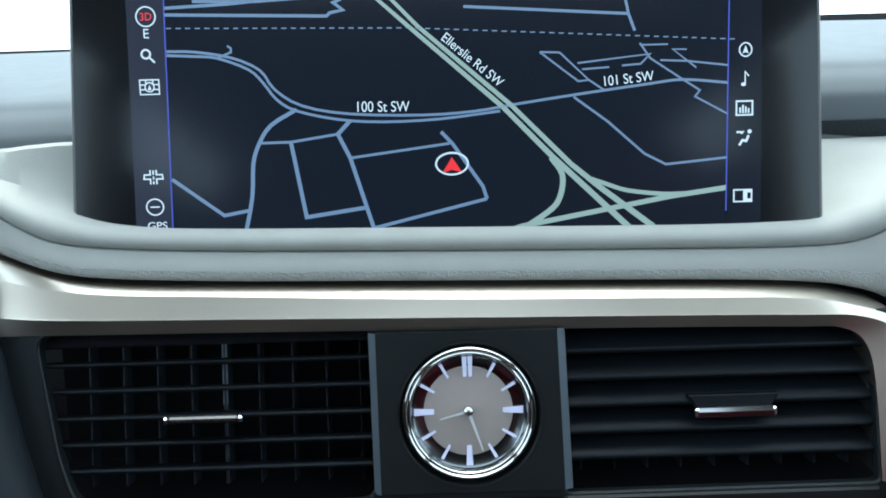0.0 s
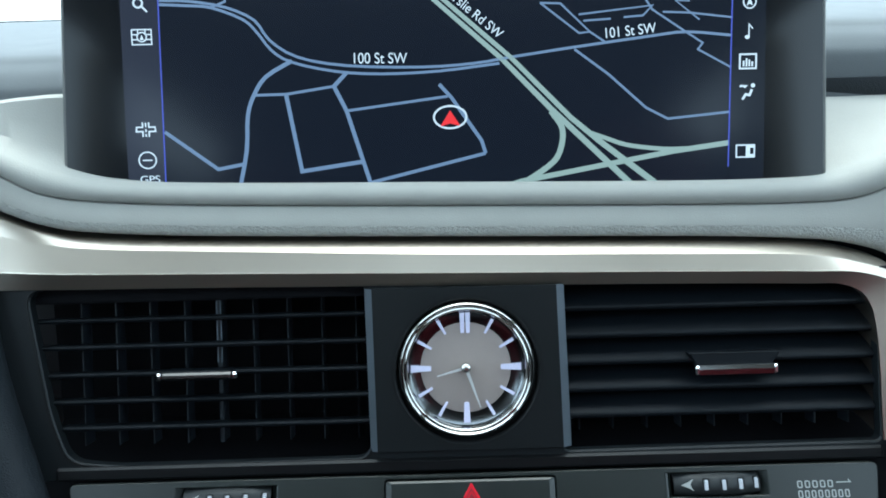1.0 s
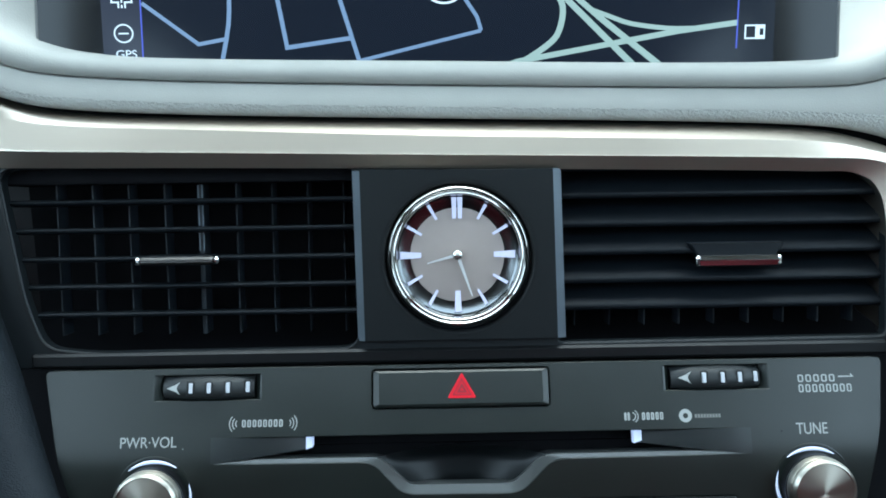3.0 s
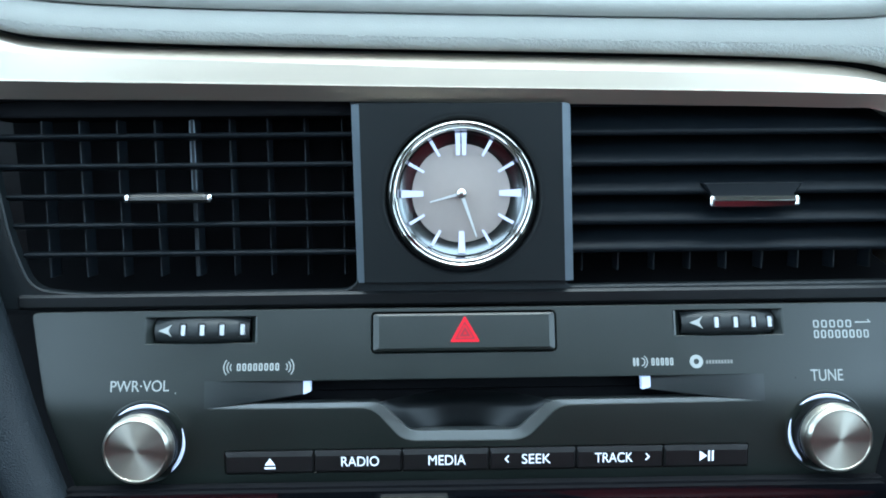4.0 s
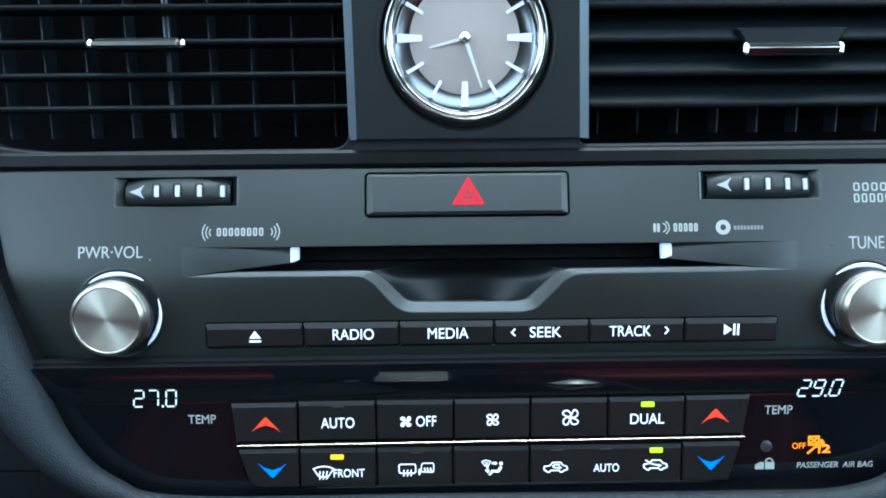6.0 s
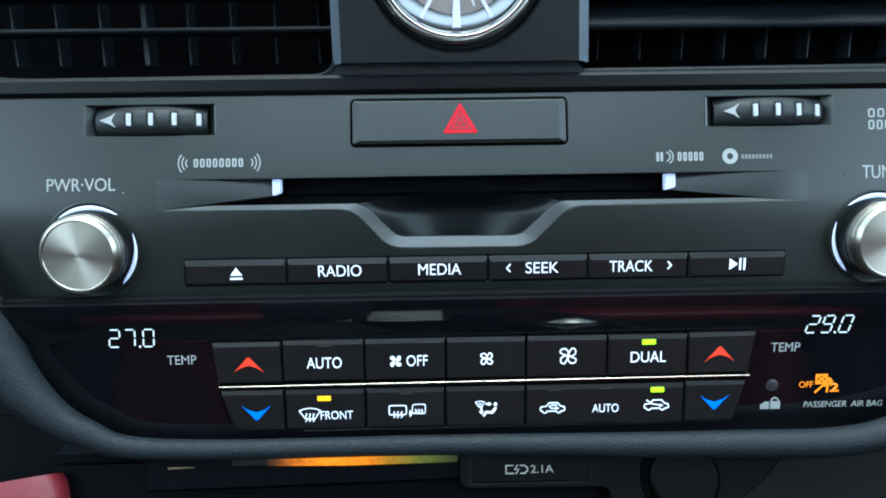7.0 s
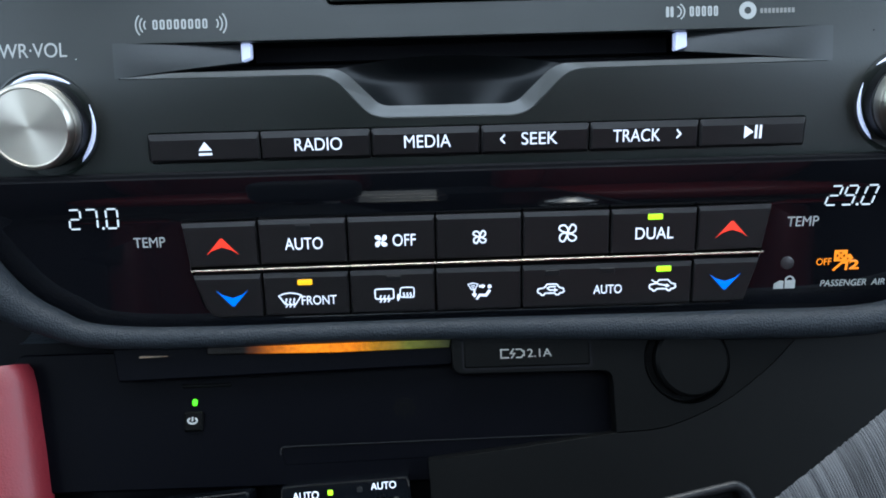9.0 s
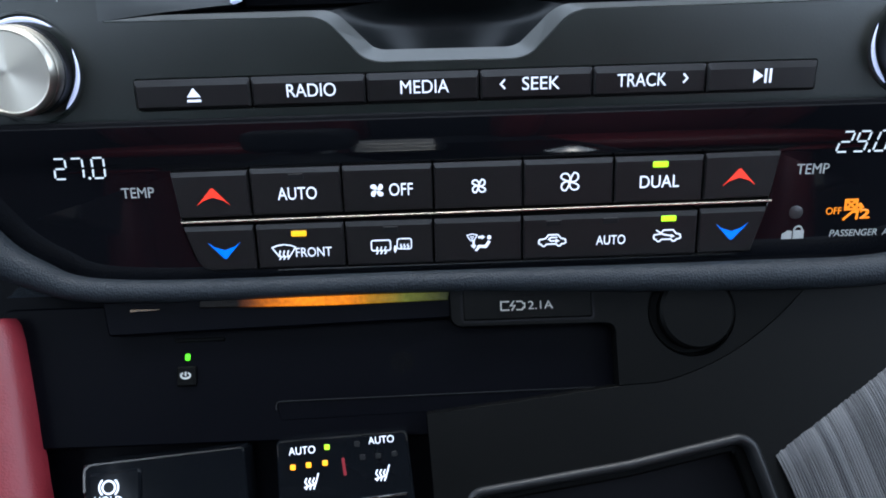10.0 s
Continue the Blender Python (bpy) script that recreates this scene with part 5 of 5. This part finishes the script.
def seven(digit, x, y, w, h, slant, parent):
    """One digit of lit bars."""
    on = {"0": "abcdef", "2": "abged", "7": "abc", "9": "abcdfg"}[digit]
    seg = {"a": ((0, 1), (1, 1)), "b": ((1, 1), (1, 0.5)), "c": ((1, 0.5), (1, 0)), "d": ((0, 0), (1, 0)), "e": ((0, 0.5), (0, 0)), "f": ((0, 1), (0, 0.5)), "g": ((0, 0.5), (1, 0.5))}
    bm = bmesh.new()
    for s in on:
        (ax, ay), (bx, by) = seg[s]
        p, q = Vector((x + ax * w + ay * h * slant, y + ay * h)), Vector((x + bx * w + by * h * slant, y + by * h))
        e = (q - p).normalized() * 0.035
        stroke([tuple(p + e), tuple(q - e)], 0.047, 0.004, 0.01, bm)
    d = part("digit", bm, M_SEG, parent, "white lit digit")
    return d


M_SEG = mat("white_lit_segment", (0.1, 0.1, 0.1), 0.4, glow=(0.8, 0.84, 0.9), power=0.8, vary=0.02)
for digits, x, y in (("27", -11.28, -11.74), ("29", 11.18, -11.68)):
    seven(digits[0], x, y, 0.33, 0.6, 0.14, climate)
    seven(digits[1], x + 0.48, y, 0.33, 0.6, 0.14, climate)
    part("digit_point", shape(rounded(x + 0.94, y - 0.03, x + 1.01, y + 0.04, 0.02, 2), 0.004, 0.01), M_SEG, climate)
    seven("0", x + 1.08, y, 0.33, 0.6, 0.14, climate)
for ob in climate.children_recursive:
    if ob.name.startswith("digit"):
        for v in ob.data.vertices:
            v.co.z += (bulge(v.co.y / CM) + 0.012) * CM
letters("TEMP", (-9.48, -12.36, -8.55, -12.06), M_PRINT, climate, 0.004, label="pale lettering")
letters("TEMP", (10.1, -12.3, 11.05, -12.0), M_PRINT, climate, 0.004, slant=0.05, label="pale lettering")
letters("PASSENGER  AIR BAG", (11.28, -14.22, 13.92, -14.02), M_PRINT, climate, 0.004, slant=0.15, label="pale lettering")
letters("OFF", (11.1, -13.54, 11.56, -13.33), M_AMBER, climate, 0.004, label="amber lit lettering")
icon("air_bag_sign", 12.05, -13.42, [[(-0.38, 0.02), (-0.05, 0.02), (-0.05, 0.3), (-0.38, 0.3), (-0.38, 0.02)], [(-0.38, 0.02), (-0.05, 0.3)], [(-0.38, 0.3), (-0.05, 0.02)], [(-0.42, -0.3), (-0.16, -0.06), (0.0, -0.06), (-0.02, -0.3)], [(0.0, -0.02), (0.16, 0.1)]], M_AMBER, 0.07, 0.004, climate, 1.0, [oval(0.05, 0.14, 0.07, 0.07, 12)[:-1]], label="amber lit sign")
letters("2", (12.12, -13.7, 12.42, -13.4), M_AMBER, climate, 0.006, bold=0.03, label="amber lit lettering")
icon("lock_sign", 10.2, -14.05, [arc(0.12, 0.06, 0.12, 0, 180, 8)], M_PRINT, 0.05, 0.004, climate, 1.0, [[(-0.02, -0.2), (0.3, -0.2), (0.3, 0.06), (-0.02, 0.06)], [(-0.36, -0.2), (-0.06, -0.2), (-0.06, 0.04), (-0.2, 0.06), (-0.28, 0.0), (-0.36, -0.04)]])
part("sensor", lathe([(0.2, 0.0), (0.2, 0.03), (0.15, 0.05), (0, 0.03)], 10.2, -13.44, 24), M_FACET_DARK, climate, "small round light sensor", True)

# ---- lower console ----
console = thing("lower_console", F_CONSOLE, "black lower console with a phone tray and power outlets", "console")
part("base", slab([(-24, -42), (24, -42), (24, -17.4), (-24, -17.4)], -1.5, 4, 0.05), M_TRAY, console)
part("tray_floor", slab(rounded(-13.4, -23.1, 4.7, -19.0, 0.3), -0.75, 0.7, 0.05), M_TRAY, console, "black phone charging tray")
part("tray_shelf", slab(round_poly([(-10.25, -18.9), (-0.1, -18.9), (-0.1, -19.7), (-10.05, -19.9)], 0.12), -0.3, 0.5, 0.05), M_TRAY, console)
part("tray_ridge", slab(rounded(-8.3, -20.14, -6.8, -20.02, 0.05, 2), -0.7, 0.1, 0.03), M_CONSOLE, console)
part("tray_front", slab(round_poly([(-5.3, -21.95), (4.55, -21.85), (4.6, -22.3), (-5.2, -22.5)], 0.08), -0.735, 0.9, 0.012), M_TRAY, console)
part("tray_mat_edge", stroke(round_open([(-5.32, -22.2), (-5.32, -21.97), (-4.9, -21.95), (4.5, -21.87)], 0.12), (0.035, 0.02), -0.72, 0.03), M_SATIN, console, "thin raised edge of the phone mat", True)
sw = part("charger_switch", slab(rounded(-8.2, -21.42, -7.64, -20.84, 0.06), -0.62, 0.3, 0.05), M_CONSOLE, console, "small black switch")
icon("power_sign", -7.93, -21.1, [[(a, b * 0.62) for a, b in arc(0, 0, 0.16, 120, 420, 14)], [(0, -0.02), (0, 0.13)]], M_PRINT, 0.05, -0.616, sw, 0.85)
part("charger_lamp", slab(rounded(-7.97, -20.68, -7.83, -20.47, 0.06), -0.66, 0.1, 0.03), M_LAMP, console, "green lamp")
icon("charge_mark", -1.6, -20.95, [arc(0, 0, 0.28, -50, 230, 14), arc(0, 0, 0.15, -50, 230, 10), [(0, -0.05), (0, -0.3)]], M_CONSOLE, 0.06, -0.748, console, 1.0, label="faint charging mark")
ARC = [tuple(p) for p in smooth_path([(4.6, -21.8), (6.06, -21.68), (7.75, -21.05), (9.16, -20.12), (10.25, -19.11), (10.6, -18.6)], 5)]
PLATE = round_poly([(-0.15, -18.6), (-0.12, -19.97), (4.6, -20.0), (4.6, -21.8)], 0.32, 4)[5:-5] + ARC
PLATE = [(-0.15, -18.6)] + PLATE
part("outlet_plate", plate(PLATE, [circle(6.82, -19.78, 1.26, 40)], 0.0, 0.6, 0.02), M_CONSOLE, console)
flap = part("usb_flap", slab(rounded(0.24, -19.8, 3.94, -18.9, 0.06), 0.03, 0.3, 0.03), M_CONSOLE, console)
part("flap_gap", stroke(rounded(0.19, -19.85, 3.99, -18.85, 0.08), 0.05, 0.0, 0.008, closed=True), M_DARK, console)
letters("2.1A", (2.1, -19.54, 2.82, -19.3), M_DIMPRINT, flap, 0.034, label="pale lettering")
icon("charge_sign", 1.66, -19.42, [[(-0.1, 0.12), (-0.34, 0.12), (-0.34, -0.12), (-0.1, -0.12)], [(0.1, 0.12), (0.26, 0.12), (0.3, 0.06), (0.34, 0.06), (0.34, -0.06), (0.3, -0.06), (0.26, -0.12), (0.1, -0.12)], [(0.04, 0.14), (-0.06, 0.0), (0.06, 0.0), (-0.04, -0.14)]], M_DIMPRINT, 0.04, 0.034, flap)
sock = part("power_socket", lathe([(1.27, -0.3), (1.26, -0.06), (1.22, 0.015), (1.19, -0.04), (1.17, -0.22), (0.8, -0.22)], 6.82, -19.78, 48), M_CONSOLE, console, "round black power socket with a cap", True)
part("cap", slab(circle(6.94, -19.77, 1.08, 48), 0.2, 0.5, 0.08), M_CONSOLE, sock, "", True)


def strip_light():
    """An amber light line that fades to green and out at its ends."""
    m = mat("amber_light_strip", (0.004, 0.003, 0.002), 0.4, bump=0.4, bump_scale=2500, spec=0.1)
    n, l = m.node_tree.nodes, m.node_tree.links
    co = n.new("ShaderNodeTexCoord")
    sp = n.new("ShaderNodeSeparateXYZ")
    mr = n.new("ShaderNodeMapRange")
    mr.inputs["From Min"].default_value, mr.inputs["From Max"].default_value = -0.075, -0.001
    ramp = n.new("ShaderNodeValToRGB")
    e = ramp.color_ramp.elements
    e[0].position, e[0].color = 0.0, (0.0, 0.0, 0.0, 1)
    e[1].position, e[1].color = 1.0, (0.01, 0.012, 0.006, 1)
    for p, c in ((0.16, (0.0, 0.0, 0.0, 1)), (0.21, (0.08, 0.018, 0.002, 1)), (0.28, (0.4, 0.09, 0.001, 1)), (0.42, (0.8, 0.2, 0.0, 1)), (0.6, (0.65, 0.16, 0.0, 1)), (0.68, (0.3, 0.12, 0.003, 1)), (0.82, (0.09, 0.09, 0.012, 1))):
        k = e.new(p)
        k.color = c
    l.new(co.outputs["Object"], sp.inputs[0])
    l.new(sp.outputs[0], mr.inputs["Value"])
    l.new(mr.outputs[0], ramp.inputs["Fac"])
    b = n["Principled BSDF"]
    gn = n.new("ShaderNodeTexNoise")
    gn.inputs["Scale"].default_value, gn.inputs["Detail"].default_value = 900, 3
    gm = n.new("ShaderNodeMapRange")
    gm.inputs["From Min"].default_value, gm.inputs["From Max"].default_value = 0.3, 0.7
    gm.inputs["To Min"].default_value, gm.inputs["To Max"].default_value = 0.65, 1.25
    vm = n.new("ShaderNodeVectorMath")
    vm.operation = "SCALE"
    l.new(co.outputs["Object"], gn.inputs["Vector"])
    l.new(gn.outputs["Fac"], gm.inputs["Value"])
    l.new(ramp.outputs["Color"], vm.inputs[0])
    l.new(gm.outputs[0], vm.inputs["Scale"])
    l.new(vm.outputs[0], b.inputs["Emission Color"])
    b.inputs["Emission Strength"].default_value = 1.25 * LAMP
    return m


part("light_strip", slab([(-7.4, -18.6), (-0.1, -18.6), (-0.2, -19.17), (-3.6, -19.21), (-7.4, -19.16)], -0.2, 0.2, 0.03), strip_light(), console, "amber lit trim strip")
part("strip_end", stroke([(-9.39, -19.18), (-8.55, -19.17)], (0.07, 0.02), -0.2, 0.02), M_TICK, console, "dull bronze edge")
BIN = round_poly([(0.28, -24.66), (4.82, -24.03), (8.0, -23.4), (8.3, -23.62), (8.65, -24.7), (9.4, -27.5), (0.1, -27.5)], 0.3, 4)
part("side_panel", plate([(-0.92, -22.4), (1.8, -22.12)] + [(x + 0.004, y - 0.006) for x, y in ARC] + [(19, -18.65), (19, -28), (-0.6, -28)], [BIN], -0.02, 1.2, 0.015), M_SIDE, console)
bin_rim = [[Vector((x, y, z)) for x, y in (lambda o: o + o[:1])(inset(BIN, d))] for d, z in ((-0.16, -0.02), (-0.12, 0.05), (-0.04, 0.085), (0.06, 0.06), (0.14, -0.04), (0.18, -0.3))]
part("bin_edge", loft(bin_rim), M_SATIN, console, "satin black rolled bin edge", True)
part("bin_step", plate(inset(BIN, -0.1), [inset(BIN, 0.42)], -0.45, 0.5, 0.06), M_CONSOLE, console)
part("bin_floor", slab(inset(BIN, -0.1), -1.3, 0.2, 0.02), M_DARK, console)

ribs = thing("ribbed_trim", F_CONSOLE, "grey ribbed metal trim along the console", "trim")
part("backing", slab([(9.8, -23.6), (13.2, -21.3), (18, -19.5), (18, -27), (11.6, -27)], -0.3, 0.6, 0.03), M_CONSOLE, ribs)
rib_rng = random.Random(4)
for k in range(98):
    top = Vector((8.8 + 0.068 * k, -23.4 + 0.0464 * k)) - Vector((0.31, -0.95)) * (-0.5 + rib_rng.uniform(-0.02, 0.02))
    end = top + Vector((0.31, -0.95)) * 8.5
    w = rib_rng.uniform(0.75, 1.1)
    nn = Vector((0.036, 0.0246)) * w
    high = rib_rng.uniform(0.004, 0.007)
    rows = []
    for o, h in ((-1, -0.012), (-0.45, high), (0.45, high), (1, -0.012)):
        rows.append([Vector((*(top.lerp(end, f) + nn * o), -0.012 + h + g)) for f, g in ((0, -0.006), (0.02, 0.07), (0.045, 0.135), (0.075, 0.185), (0.11, 0.215), (0.16, 0.23), (1, 0.235))])
    part("rib", loft(rows), M_RIB, ribs, "", True)

heat = thing("seat_heat_panel", F_CONSOLE, "glossy black seat heating switch panel with amber lamps", "switch panel")
part("face", slab(round_poly([(-5.16, -22.98), (-1.5, -22.8), (-1.0, -28), (-5.0, -28)], 0.12), 0.1, 1.0, 0.05), M_PIANO, heat)
# highlight on the panel's upper edge, drawn as a dark chrome line
part("edge", stroke(round_open([(-5.1, -23.4), (-5.12, -23.02), (-1.54, -22.84), (-1.48, -23.1)], 0.15), 0.04, 0.07, 0.03), M_TAB, heat, "grey line drawn as the edge highlight", True)
letters("AUTO", (-4.81, -23.36, -4.07, -23.15), M_WHITE, heat, 0.104, turn=3)
letters("AUTO", (-2.58, -23.14, -1.86, -22.94), M_WHITE, heat, 0.104, turn=3)
for x, y, m in ((-3.74, -23.19, M_GREEN), (-4.7, -23.71, M_SEAT_LED), (-4.26, -23.66, M_SEAT_LED), (-3.8, -23.62, M_SEAT_LED), (-2.9, -23.13, M_SATIN), (-2.75, -23.5, M_SATIN), (-2.31, -23.48, M_SATIN), (-1.86, -23.44, M_SATIN)):
    part("indicator", slab(rounded(x - 0.075, y - 0.075, x + 0.075, y + 0.075, 0.03, 2), 0.12, 0.1, 0.01), m, heat, "small indicator lamp")
for x, y in ((-4.2, -24.08), (-2.22, -23.92)):
    icon("heated_seat_sign", x, y, [[(0.24, 0.22), (0.14, -0.12), (-0.22, -0.22)], wave(-0.16), wave(-0.04), wave(0.08)], M_WHITE, 0.04, 0.104, heat, 0.88)
part("red_mark", stroke([(-3.3, -23.5), (-3.24, -23.98)], 0.08, 0.104, 0.01), M_HAZARD_DIM, heat, "dim red line")
part("switch_edge", slab([(-2.85, -24.62), (-1.55, -24.5), (-1.55, -24.56), (-2.85, -24.68)], 0.16, 0.2, 0.01), M_CHROME, heat)

hold = thing("brake_hold_panel", F_CONSOLE, "glossy black panel with the brake hold button", "switch panel")
part("face", slab(round_poly([(-10.6, -23.45), (-6.1, -23.1), (-5.7, -28), (-10.4, -28)], 0.12), 0.0, 1.0, 0.05), M_PIANO, hold)
# edge highlight of the hold panel as a tapering chrome line
part("edge", stroke(round_open([(-10.52, -24.2), (-10.55, -23.47), (-6.15, -23.12)], 0.25), (0.07, 0.04), -0.01, 0.03), M_TAB, hold, "grey line drawn as the edge highlight", True)
hb = part("hold_button", slab(round_poly([(-10.4, -23.7), (-8.95, -23.58), (-8.9, -25.4), (-10.3, -25.4)], 0.1), 0.1, 0.5, 0.06), M_PIANO, hold)
icon("brake_sign", -9.81, -24.06, [oval(0, 0, 0.2, 0.2, 20), arc(0, 0, 0.3, 130, 230, 8), arc(0, 0, 0.3, -50, 50, 8)], M_WHITE, 0.05, 0.106, hb, 0.88)
letters("HOLD", (-10.2, -24.53, -9.44, -24.3), M_WHITE, hb, 0.106)

knee = thing("knee_bolster", F_CONSOLE, "red leather padded bolster beside the console", "bolster")
kb = bmesh.new()
kr = []
for x, y in ((-12.95, -19.26), (-12.8, -19.44), (-12.66, -19.9), (-12.3, -21.8), (-11.92, -24.0), (-11.5, -26.0), (-11.0, -30)):
    kr.append([Vector((x + a, y + 0.15 * a, b)) for a, b in ((0.0, -0.9), (0.0, -0.2), (-0.25, 0.15), (-0.8, 0.4), (-1.8, 0.5), (-4, 0.3), (-7, -0.6))])
part("cover", loft(kr, kb), M_RED_LEATHER, knee, "red grained leather", True)
part("seam", stroke([(-14.6, -19.4), (-14.2, -21.8), (-13.8, -24.0), (-13.2, -28)], 0.05, 0.44, 0.02), M_RED_LEATHER, knee)
